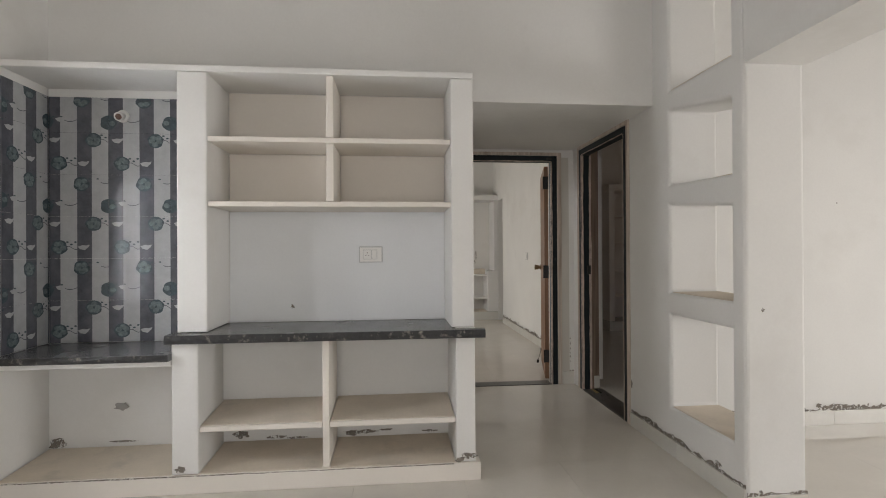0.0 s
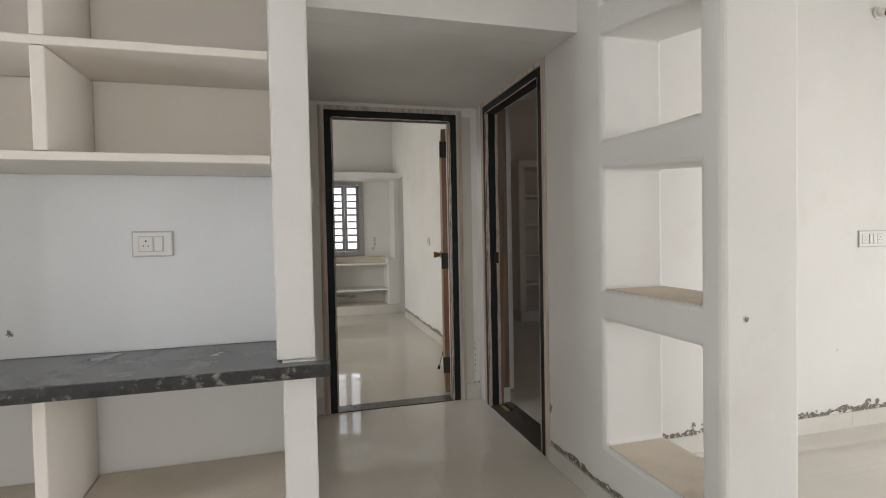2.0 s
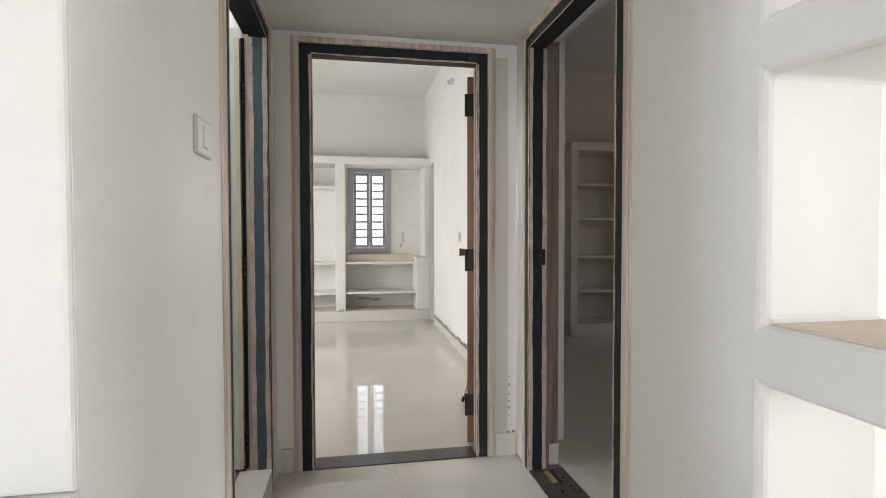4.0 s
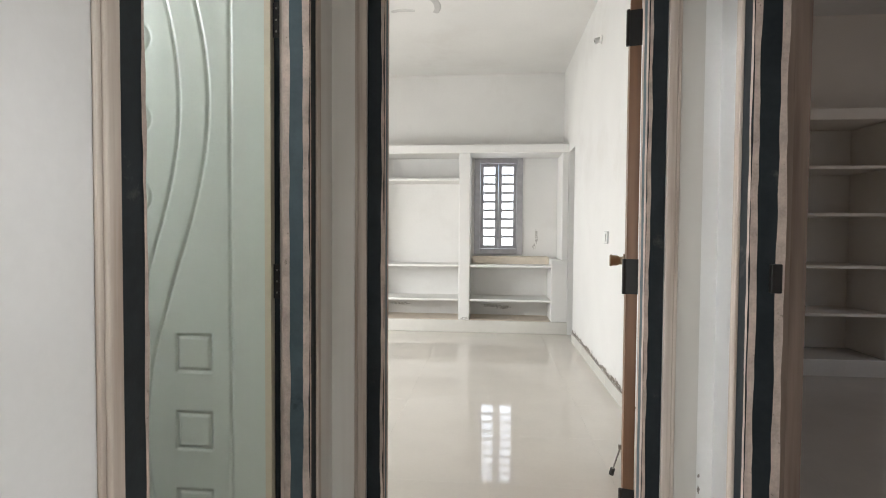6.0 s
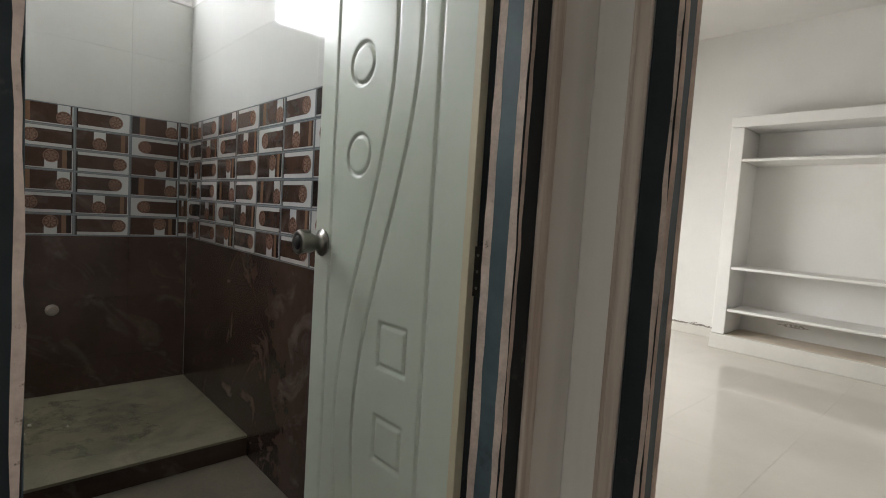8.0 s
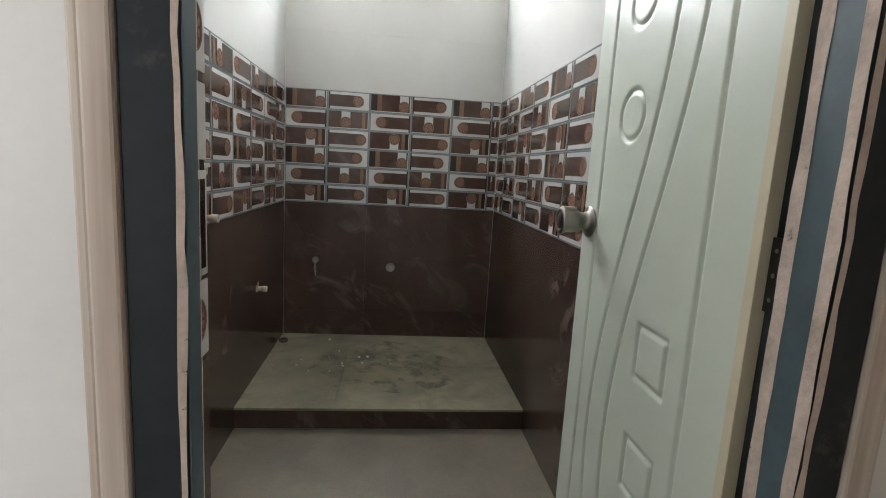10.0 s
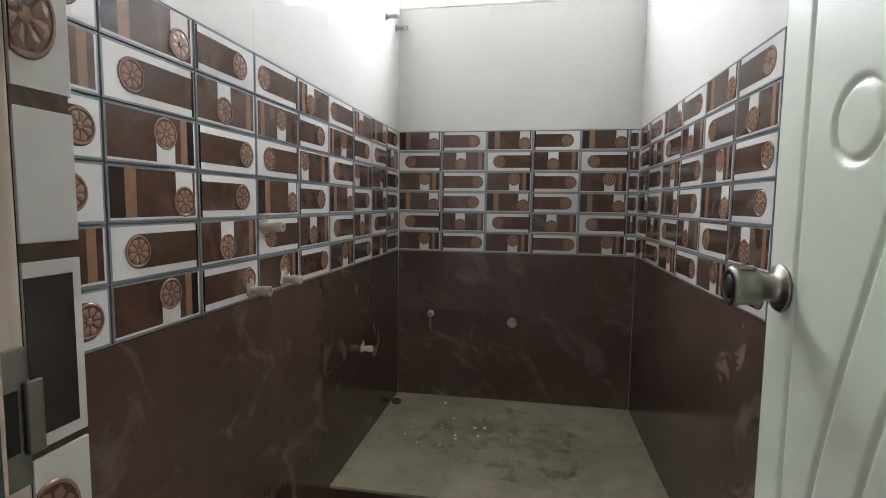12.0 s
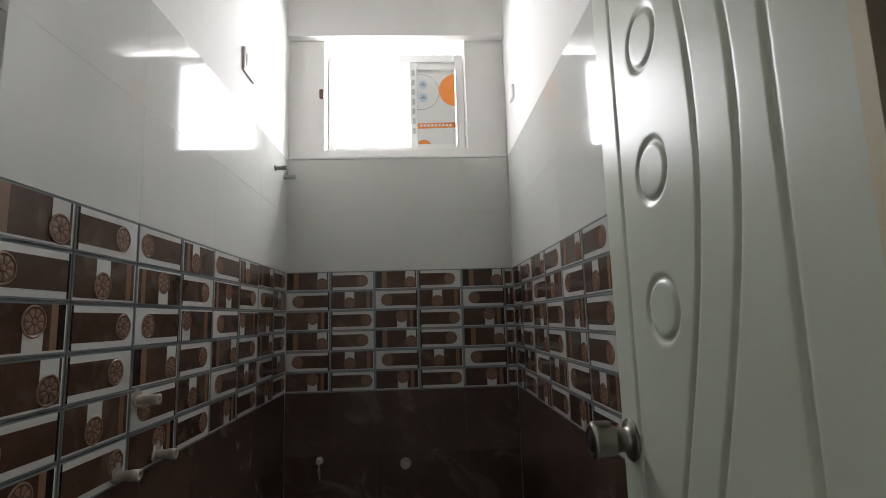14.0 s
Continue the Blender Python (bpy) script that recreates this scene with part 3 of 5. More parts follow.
# ---- skirtings ----
skirting("baseboard_partition", (PX1, 3.505), (PX1, 2.312), (-1, 0), 0.095, 0.022)
skirting("baseboard_partition_end", (PX1, 2.31), (2.03, 2.31), (0, -1), 0.06, 0.014)
skirting("baseboard_kitchen_side", (2.04, 3.36), (5.4, 3.36), (0, -1), 0.10, 0.030)
skirting("baseboard_bedroom_east", (RX, 8.735), (RX, 4.82), (-1, 0), 0.10, 0.028)
skirting("baseboard_bedroom_north", (-2.58, RY), (-0.81, RY), (0, -1), 0.10, 0.02)
skirting("baseboard_passage_left", (0.468, PY1), (BED_DOOR[0] - 0.044, PY1), (0, -1), 0.12, 0.010)
skirting("baseboard_passage_right", (BED_DOOR[1] + 0.044, PY1), (1.70, PY1), (0, -1), 0.12, 0.010)
skirting("baseboard_side_reveal", (1.826, SIDE_DOOR[1]), (PX2, SIDE_DOOR[1]), (0, -1), 0.11, 0.014)
skirting("baseboard_dark_room", (PX2, 4.515), (PX2, 4.79), (1, 0), 0.11, 0.014)
solid("reveal_side_room", boxes((1.823, PX2 - 0.001, SIDE_DOOR[1] - 0.006, SIDE_DOOR[1] - 0.0005, 0.11, 2.188)), SHADED_WOOD, "brown door reveal, darkened for its shade", "reveal")
solid("putty_strip_passage", boxes((0.4525, BED_DOOR[0] - 0.0435, PY1 - 0.0028, PY1 - 0.0004, 0.122, 2.15)), PUTTY, "warm putty-smeared wall strip between two door frames", "wall")
solid("putty_strip_bathroom", boxes((PX0 + 0.0004, PX0 + 0.0028, BATH_DOOR[1] + 0.0435, PY1 - 0.003, 0.122, 2.15)), PUTTY, "warm putty-smeared wall strip beside the bathroom frame", "wall")
solid("putty_strip_corner", boxes((BED_DOOR[1] + 0.0435, 1.660, PY1 - 0.0028, PY1 - 0.0004, 0.122, 2.15)), STRIP_GREY, "grey wall strip beside the bedroom frame", "wall")

bm = bmesh.new()
rnd = random.Random(41)
for z, r in ((0.43, 0.007), (0.385, 0.014), (0.335, 0.011), (0.295, 0.008), (0.26, 0.010), (0.215, 0.007)):
    blotch(bm, (1.668, PY1 - 0.0005, z), (1, 0, 0), (0, 0, 1), 0.0045, r, rnd, 0.002)
solid("wall_scuff", bm, RAW_CEMENT, "vertical trail of grey cement specks", "scuff", kind="structure")
tape = thing("measuring_tape", (1.80, 4.36, 0.006), "small yellow and black tape on the dark threshold", "tape")
bm = boxes((1.775, 1.80, 4.30, 4.42, 0.0065, 0.010), bevel=0.001)
part("blade", bm, YELLOW, tape)
part("grip", boxes((1.802, 1.82, 4.29, 4.41, 0.0065, 0.016), bevel=0.003), BLACK_IRON, tape)

# ---- built-in unit in the living room ----


def pillar(x0, x1, y0, y1, z0, z1):
    """A pier with rounded front arrises that runs flush into the wall behind."""
    bm = boxes((x0, x1, y0, y1, z0, z1))
    es = [e for e in bm.edges if max(v.co.y for v in e.verts) < y0 + 0.001]
    bmesh.ops.bevel(bm, geom=es, offset=0.008, segments=2, affect="EDGES", profile=0.5)
    return bm


def bed(x0, x1, y0, y1, z0, z1, z2):
    """A mortar bed that rises from its front edge (z1) to its back (z2)."""
    bm = boxes((x0, x1, y0, y1, z0, z1))
    for v in bm.verts:
        if v.co.z > z0 + 0.001 and v.co.y > y1 - 0.001:
            v.co.z = z2
    return bm


unit = thing("display_unit", (-0.35, 2.95, 0), "white plastered built-in display unit with open shelves", "shelf unit")
UF, UB = 2.80, YW - 0.002
part("left_pillar", boxes((-1.145, -0.99, UF, UB, 0.843, 2.235), bevel=0.007), PLASTER, unit)
part("right_pillar", pillar(0.322, PX0, UF, YW, 0.843, 2.235), PLASTER, unit)
solid("plaster_skin_passage", boxes((PX0 + 0.0004, PX0 + 0.0016, UF + 0.012, BATH_DOOR[0] - 0.0435, 0.101, 2.19)), PLASTER, "smooth white plaster coat on the passage wall", "wall")
part("top_slab", boxes((-2.018, PX0, UF, UB, 2.237, 2.272), bevel=0.006), PLASTER, unit)
for z in (1.885, 1.535):
    part("shelf", boxes((-0.988, 0.32, UF + 0.004, UB, z - 0.02, z + 0.008), bevel=0.004), PLASTER_WARM, unit)
part("divider", boxes((-0.365, -0.325, UF + 0.008, UB, 1.895, 2.235), bevel=0.004), PLASTER_WARM, unit)
part("divider", boxes((-0.365, -0.325, UF + 0.008, UB, 1.545, 1.863), bevel=0.004), PLASTER_WARM, unit)
for x0, x1, z0, z1 in ((-0.988, -0.367, 1.895, 2.235), (-0.323, 0.32, 1.895, 2.235), (-0.988, -0.367, 1.545, 1.863), (-0.323, 0.32, 1.545, 1.863)):
    part("back_panel", boxes((x0, x1, UB - 0.006, UB - 0.001, z0, z1)), PLASTER_WARM, unit)
part("lower_left_pillar", boxes((-1.165, -1.03, UF - 0.025, UB, 0.1, 0.793), bevel=0.007), PLASTER, unit)
part("lower_right_pillar", pillar(0.34, PX0, UF - 0.025, YW, 0.1, 0.842), PLASTER, unit)
part("back_panel", boxes((-0.988, 0.32, UB - 0.005, UB - 0.001, 0.843, 1.513)), COOL_PLASTER, unit, "cool white painted back wall")
part("lower_divider", boxes((-0.388, -0.352, UF - 0.012, UB, 0.1, 0.793), bevel=0.004), PLASTER_WARM, unit)
for x0, x1 in ((-1.028, -0.390), (-0.350, 0.338)):
    part("lower_shelf", boxes((x0, x1, UF - 0.012, UB, 0.315, 0.345), bevel=0.004), PLASTER_WARM, unit)
    part("cement_layer", bed(x0 + 0.004, x1 - 0.004, UF, UB - 0.007, 0.3455, 0.349, 0.377), CEMENT_LEDGE, unit, "dusty unpainted shelf top")
part("plinth", boxes((-2.018, 0.476, UF - 0.035, UB, 0, 0.098), bevel=0.005), PLASTER_WARM, unit)
for x0, x1 in ((-2.016, -1.168), (-1.028, -0.390), (-0.350, 0.338)):
    part("cement_layer", bed(x0 + 0.004, x1 - 0.004, UF - 0.02, UB - 0.007, 0.0985, 0.102, 0.122), CEMENT_LEDGE, unit, "dusty unpainted base")
rnd = random.Random(11)
for x, y, z, ru, rv in ((-0.93, UB, 0.16, 0.05, 0.025), (-0.72, UB, 0.14, 0.07, 0.012), (-0.6, UB, 0.13, 0.06, 0.008), (-0.19, UB, 0.150, 0.09, 0.014), (-0.26, UB, 0.146, 0.05, 0.02), (-0.05, UB, 0.158, 0.05, 0.007), (0.22, UB, 0.14, 0.05, 0.008),
                        (-1.61, UB, 0.355, 0.045, 0.03), (-1.97, UB, 0.15, 0.06, 0.03), (-1.6, UB, 0.15, 0.08, 0.006), (0.415, UF - 0.026, 0.135, 0.05, 0.018), (-1.12, UF - 0.026, 0.13, 0.035, 0.018), (0.36, UF - 0.026, 0.115, 0.03, 0.014), (-0.614, UB - 0.005, 0.935, 0.016, 0.014)):
    bm = bmesh.new()
    blotch(bm, (x, y - 0.002, z), (1, 0, 0), (0, 0, 1), ru, rv, rnd, 0.003)
    part("cement_stain", bm, GREY_PATCH if z == 0.355 else SMEAR, unit, "rough grey cement stain")


bm = bmesh.new()
ragged(bm, (-2.014, UF - 0.0352, 0.0985), (0.335, UF - 0.0352, 0.0985), (0, 0, 1), (0, -1, 0), -0.005, 0.0005, 0.002, 0.03, random.Random(17), 0.001)
part("base_joint", bm, SMEAR, unit, "dirty joint along the plinth's top edge")


def granite_top(name, x0, x1, y0, y1, z0, z1, label, seed, notch=None):
    """A polished slab with a rough broken front edge."""
    base = thing(name, ((x0 + x1) / 2, (y0 + y1) / 2, z0), label, "counter", kind="")
    bm = boxes((x0, x1, y0 + 0.006, notch[1], z0, z1), (x0, notch[0], notch[1], y1, z0, z1)) if notch else boxes((x0, x1, y0 + 0.006, y1, z0, z1))
    part("slab", bm, GRANITE, base)
    rnd = random.Random(seed)
    bm = bmesh.new()
    n = int((x1 - x0) / 0.02)
    rows = []
    for k in range(n + 1):
        x = x0 + (x1 - x0) * k / n
        col = [(y0 + 0.008, z1 - 0.0005), (y0 + rnd.uniform(-0.001, 0.005), z1 - rnd.uniform(0.002, 0.008)), (y0 - rnd.uniform(0, 0.005), (z0 + z1) / 2 + rnd.uniform(-0.006, 0.006)), (y0 + rnd.uniform(0, 0.004), z0 + rnd.uniform(0.001, 0.004)), (y0 + 0.008, z0)]
        rows.append([bm.verts.new((x, y, z)) for y, z in col])
    for p, q in zip(rows, rows[1:]):
        for j in range(4):
            bm.faces.new((p[j], p[j + 1], q[j + 1], q[j]))
    bmesh.ops.recalc_face_normals(bm, faces=bm.faces)
    part("broken_edge", bm, GRANITE_EDGE, base, "rough chipped front edge")
    return base


granite_top("granite_counter", -1.175, 0.497, 2.715, UB, 0.795, 0.841, "grey black granite counter slab with a chipped edge", 3, (0.338, 2.774))
granite_top("wash_counter", -2.016, -1.166, 2.73, UB, 0.703, 0.74, "lower granite wash counter with a chipped edge", 4)
solid("counter_support", boxes((-2.017, -1.167, UF - 0.03, UB, 0.672, 0.7025), bevel=0.003), PLASTER, "white plastered slab under the wash counter", "slab", kind="")

# wash niche tiles


def wash_tiling(name, u0, u1, shift, to_world, base_at):
    """Tiles with straight white stripes on charcoal, and roses, buds and stems; to_world maps (along, out of the wall, up)."""
    base = thing(name, base_at, "charcoal and white striped wash wall tiles with teal roses", "wall tiles", "wash wall tiles")
    z0, z1, pitch, drop = 0.742, 2.19, 0.175, 0.495
    seams = [u0] + [u for u in (u0 - shift + 2 * pitch * k for k in range(1, 8)) if u0 + 0.03 < u < u1 - 0.02] + [u1]
    courses = [z0, z0 + drop / 2, z0 + drop, z0 + 1.5 * drop, z0 + 2 * drop, z0 + 2.5 * drop, z1]
    roses = []
    for k in range(-1, 7):
        d0 = u0 - shift + pitch * k
        for du, ph in (((0.025, 0.44), (0.092, 0.205)) if k % 2 else ((0.0, 0.31), (0.076, 0.067))):
            roses += [(d0 + du, z0 + ph + drop * m, du > 0.05) for m in range(-1, 3)]
    for a, b in zip(seams, seams[1:]):
        for c, d in zip(courses, courses[1:]):
            bm = bmesh.new()
            box(bm, a + 0.0004, b - 0.0004, 0.0005, 0.008, c + 0.0004, d - 0.0004)

            def sheet(pts, lift, mat):
                pts = [(min(max(x, a + 0.0004), b - 0.0004), min(max(z, c + 0.0004), d - 0.0004)) for x, z in pts]
                if max(p[0] for p in pts) - min(p[0] for p in pts) > 0.002 and max(p[1] for p in pts) - min(p[1] for p in pts) > 0.001:
                    bm.faces.new([bm.verts.new((x, 0.0082 + lift, z)) for x, z in pts]).material_index = mat

            for k in range(-1, 8):
                s0 = u0 - shift + pitch * k + 0.082
                if s0 < b and s0 + 0.093 > a:
                    sheet([(s0, c), (s0 + 0.093, c), (s0 + 0.093, d), (s0, d)], 0, 1)
            for x, z, right in roses:
                if x < a - 0.2 or x > b + 0.2 or z < c - 0.12 or z > d + 0.12:
                    continue
                r = 0.045
                if x + r > a and x - r < b and z + r > c and z - r < d:
                    sheet([(x + r * math.cos(t) * (1 + 0.08 * math.sin(5 * t + x * 40)), z + 0.95 * r * math.sin(t)) for t in [2 * math.pi * q / 20 for q in range(20)]], 0.0004, 3)
                    for q in range(5):
                        t0 = q * 2.4 + x * 9
                        e, f = x + 0.022 * math.cos(t0), z + 0.022 * math.sin(t0)
                        if a + 0.02 < e < b - 0.02 and c + 0.02 < f < d - 0.02:
                            sheet([(e + 0.018 * math.cos(t), f + 0.015 * math.sin(t)) for t in [2 * math.pi * v / 9 for v in range(9)]], 0.0006 + 0.0001 * q, 2)
                bx, bz = x + (0.115 if right else 0.068), z + (-0.004 if right else 0.012)
                stem = [(x + 0.03 + (bx - x + (0.0 if right else 0.11) - 0.03) * v / 6, bz + 0.010 * math.sin(1.1 * v)) for v in range(7)]
                for (xa, za), (xb, zb) in zip(stem, stem[1:]):
                    sheet([(xa, za - 0.002), (xb, zb - 0.002), (xb, zb + 0.002), (xa, za + 0.002)], 0.0008, 0)
                bud = [(0.0, -0.006), (0.02, -0.010), (0.034, 0.002), (0.040, 0.014), (0.026, 0.010), (0.010, 0.012), (-0.010, 0.006)]
                sheet([(bx + 1.35 * p, bz + 1.35 * q) for p, q in bud], 0.0010, 1)
                for q in range(3):
                    e, f = x + 0.045 + 0.022 * q, z + 0.03 - 0.014 * (q % 2)
                    sheet([(e + 0.008 * math.cos(t), f + 0.005 * math.sin(t)) for t in [2 * math.pi * v / 7 for v in range(7)]], 0.0009, 3)
            for v in bm.verts:
                v.co = to_world(*v.co)
            out = Vector(to_world(0, 1, 0)) - Vector(to_world(0, 0, 0))
            for fc in bm.faces:
                fc.normal_update()
                if len(fc.verts) != 4 or fc.material_index:
                    if fc.normal.dot(out) < 0:
                        fc.normal_flip()
            part("tile", bm, [WASH_DARK, WASH_WHITE, WASH_TEAL, WASH_DEEP], base)
    return base


wash_tiling("wash_tiles", XL + 0.009, -1.148, 0.02, lambda a, d, z: (a, UB - d, z), (-1.58, UB, 0.742))
wash_tiling("wash_tiles", UF + 0.01, UB - 0.009, 0.0, lambda a, d, z: (XL + d, a, z), (XL, 2.99, 0.742))
bulb_holder((-1.596, UB - 0.009, 2.08), (0, -1, 0), ROSETTE_DARK)
switch_board("switch_board", (-0.141, UB - 0.0015, 1.25), (1, 0, 0), (0, -1, 0), 0.145, 0.10, "white socket and switch plate in the display unit", [(-0.022, 0.046, 1), (0.022, 0.028, 0)])

# ---- partition ledges and kitchen side ----
for z in (0.295, 1.005, 1.655, 2.26):
    solid("niche_ledge", boxes((PX1 + 0.012, 2.018, 2.422, 2.973, z - 0.001, z + 0.003)), CEMENT_LEDGE, "unpainted cement ledge of a display niche", "ledge", kind="structure")
bm = bmesh.new()
rnd = random.Random(8)
for x, z in ((1.80, 0.97),):
    blotch(bm, (x, 2.309, z), (1, 0, 0), (0, 0, 1), 0.010, 0.012, rnd, 0.002)
solid("wall_scuff", bm, SMEAR, "small grey scuffs on plaster", "scuff", kind="structure")
bm = bmesh.new()
blotch(bm, (PX1 - 0.0005, 3.50, 0.30), (0, -1, 0), (0, 0, 1), 0.018, 0.03, rnd, 0.002)
solid("wall_scuff", bm, RAW_CEMENT, "small grey scuff on plaster", "scuff", kind="structure")
switch_board("switch_board", (3.90, 3.3595, 1.187), (1, 0, 0), (0, -1, 0), 0.26, 0.105, "wide white switch plate with a hanging wire", [(-0.085, 0.04, 1), (-0.035, 0.024, 0), (-0.005, 0.024, 0), (0.045, 0.04, 1)])
bm = bmesh.new()
tube(bm, [(4.01, 3.345, 1.19), (4.03, 3.335, 1.14), (4.07, 3.33, 1.10), (4.11, 3.33, 1.08), (4.14, 3.335, 1.10)], 0.004)
loop = [(4.10 + 0.06 * math.cos(t), 3.35, 0.99 + 0.035 * math.sin(t)) for t in [2 * math.pi * k / 20 for k in range(21)]]
tube(bm, loop, 0.004)
tube(bm, [(4.14, 3.335, 1.10), (4.17, 3.345, 1.04), (4.16, 3.35, 0.99)], 0.004)
solid("loose_wire", bm, PLASTIC, "white coiled wire hanging from a switch plate", "wire", kind="")
bulb_holder((3.925, 3.3595, 2.60), (0, -1, 0), ROSETTE_DARK)
switch_board("switch_board", (PX0 + 0.002, 3.418, 1.450), (0, 1, 0), (1, 0, 0), 0.13, 0.095, "white switch plate beside the bathroom door", [(0.0, 0.03, 0)])

rnd = random.Random(61)
for x, z, r in ((4.05, 1.02, 0.05), (4.16, 0.92, 0.035), (3.6, 0.5, 0.012), (2.6, 0.9, 0.010), (3.2, 1.6, 0.008)):
    bm = bmesh.new()
    blotch(bm, (x, 3.3595, z), (1, 0, 0), (0, 0, 1), r, r * 0.8, rnd, 0.0015)
    solid("wall_smudge", bm, FAINT, "faint grey smudge on white plaster", "smudge", kind="structure")

# ---- mint bathroom door ----
door = thing("door_bathroom", (0.33, 4.445, 0.135), "pale mint moulded bathroom door standing open", "door")
DX0, DX1, DZ0, DZ1, DY = -0.305, 0.337, 0.135, 2.085, 4.43


def groove(x, z):
    """Depth of the moulded lines of the door at a point."""
    d = 0.0
    mid = -0.0525 + 0.1035 * math.cos(math.pi * (z - 1.6) / 1.02)
    slope = 1 / math.sqrt(1 + (0.1035 * math.pi / 1.02 * math.sin(math.pi * (z - 1.6) / 1.02)) ** 2)
    lines = [abs(x + 0.221), abs(x - 0.212), abs(x - mid) * slope, abs(x - mid - 0.093) * slope]
    for zc in (1.795, 1.552, 1.315):
        lines.append(abs(math.hypot(x + 0.094, z - zc) - 0.052))
    for zc in (0.837, 0.597, 0.357):
        lines.append(abs(max(abs(x - 0.093), abs(z - zc)) - 0.053))
    e = min(lines)
    return 0.006 * (0.5 + 0.5 * math.cos(math.pi * e / 0.0085)) if e < 0.0085 else 0.0


nx, nz = 168, 420
xs = np.linspace(DX0, DX1, nx + 1)
zs = np.linspace(DZ0, DZ1, nz + 1)
verts = [(x - 0.33, DY + groove(x, z) - 4.445, z - 0.135) for z in zs for x in xs]
faces = [(j * (nx + 1) + i, j * (nx + 1) + i + 1, (j + 1) * (nx + 1) + i + 1, (j + 1) * (nx + 1) + i) for j in range(nz) for i in range(nx)]
me = bpy.data.meshes.new("front_skin")
me.from_pydata(verts, [], faces)
me.materials.append(MINT)
for p in me.polygons:
    p.use_smooth = True
skin = new("front_skin", me)
skin.parent = door
part("slab", boxes((DX0, DX1, DY + 0.0005 + 0.005, DY + 0.032, DZ0, DZ1), bevel=0.001), MINT, door)
bm = bmesh.new()
box(bm, DX0 - 0.0006, DX0 + 0.0006, DY, DY + 0.0055, DZ0, DZ1)
part("edge_strip", bm, MINT, door)
part("hinge_edge", boxes((DX1 + 0.0002, DX1 + 0.0012, DY, DY + 0.032, DZ0, DZ1)), DOOR_EDGE, door, "bare beige board edge")
part("hinge_rim", boxes((DX1 - 0.018, DX1 + 0.0010, DY - 0.0008, DY - 0.0002, DZ0, DZ1)), DOOR_EDGE, door, "worn beige rim")
bm = bmesh.new()
knob(bm, (-0.262, DY, 1.068), (0, -1, 0), size=1.15, face=1)
kn = part("knob", bm, [STEEL, BLACK_IRON], door, "dull steel door knob", smooth=False)
bm = bmesh.new()
box(bm, -0.272, -0.252, DY - 0.078, DY - 0.042, 1.095, 1.104, bevel=0.003)
part("lock_button", bm, STEEL, kn)
for z in (1.84, 1.06, 0.26):
    bm = boxes((0.339, 0.3585, BATH_DOOR[1] - 0.0475, BATH_DOOR[1] - 0.0445, z - 0.052, z + 0.052), bevel=0.0008)
    hinge = part("hinge", bm, BLACK_IRON, door, "black iron hinge")
    for dz in (-0.034, 0.0, 0.034):
        bm = bmesh.new()
        rod(bm, (0.350, BATH_DOOR[1] - 0.0476, z + dz), (0.350, BATH_DOOR[1] - 0.0486, z + dz), 0.0032, n=10)
        part("screw", bm, STEEL, hinge)

strike = thing("strike_plate", (0.405, BATH_DOOR[0] + 0.045, 1.02), "small steel strike plate on the bathroom frame", "strike plate")
part("plate", boxes((0.3915, 0.4165, BATH_DOOR[0] + 0.043, BATH_DOOR[0] + 0.0455, 1.018, 1.108), bevel=0.0008), STEEL, strike)
part("lip", boxes((0.3840, 0.3955, BATH_DOOR[0] + 0.0457, BATH_DOOR[0] + 0.0490, 1.038, 1.086), bevel=0.0012), STEEL, strike, "bent bright steel lip")
part("keeper_hole", boxes((0.3990, 0.4075, BATH_DOOR[0] + 0.0457, BATH_DOOR[0] + 0.0462, 1.042, 1.082)), BLACK_IRON, strike)

# ---- brown bedroom door ----
bdoor = thing("door_bedroom", (1.49, 4.815, 0.015), "brown wooden bedroom door standing open into the room", "door")
rot = Matrix.Translation((1.49, 4.815, 0)) @ Matrix.Rotation(radians(-14), 4, "Z")


def turned(bm):
    bmesh.ops.transform(bm, matrix=rot, verts=bm.verts)
    return bm


part("slab", turned(boxes((-0.019, 0.019, 0.0, 0.82, 0.015, 2.09), bevel=0.002)), DOOR_WOOD, bdoor)
for z in (1.93, 1.06, 0.235):
    bm = boxes((-0.024, 0.021, -0.0035, -0.0005, z - 0.062, z + 0.062))
    rod(bm, (-0.026, -0.006, z - 0.062), (-0.026, -0.006, z + 0.062), 0.007, n=10)
    part("hinge", turned(bm), BLACK_IRON, bdoor, "black iron hinge")
bm = bmesh.new()
knob(bm, (-0.0195, 0.755, 1.08), (-1, 0, 0))
part("knob", turned(bm), BRASS, bdoor, "dull brass door knob")
bm = bmesh.new()
rod(bm, (-0.024, 0.70, 0.165), (-0.060, 0.72, 0.035), 0.0045, n=8)
rod(bm, (-0.020, 0.70, 0.165), (-0.034, 0.70, 0.165), 0.012, n=10)
stop = part("door_stop", turned(bm), STEEL, bdoor, "steel folding door stop")
bm = bmesh.new()
rod(bm, (-0.058, 0.719, 0.045), (-0.065, 0.723, 0.012), 0.012, n=12)
part("rubber_foot", turned(bm), BLACK_IRON, stop, "black rubber foot")

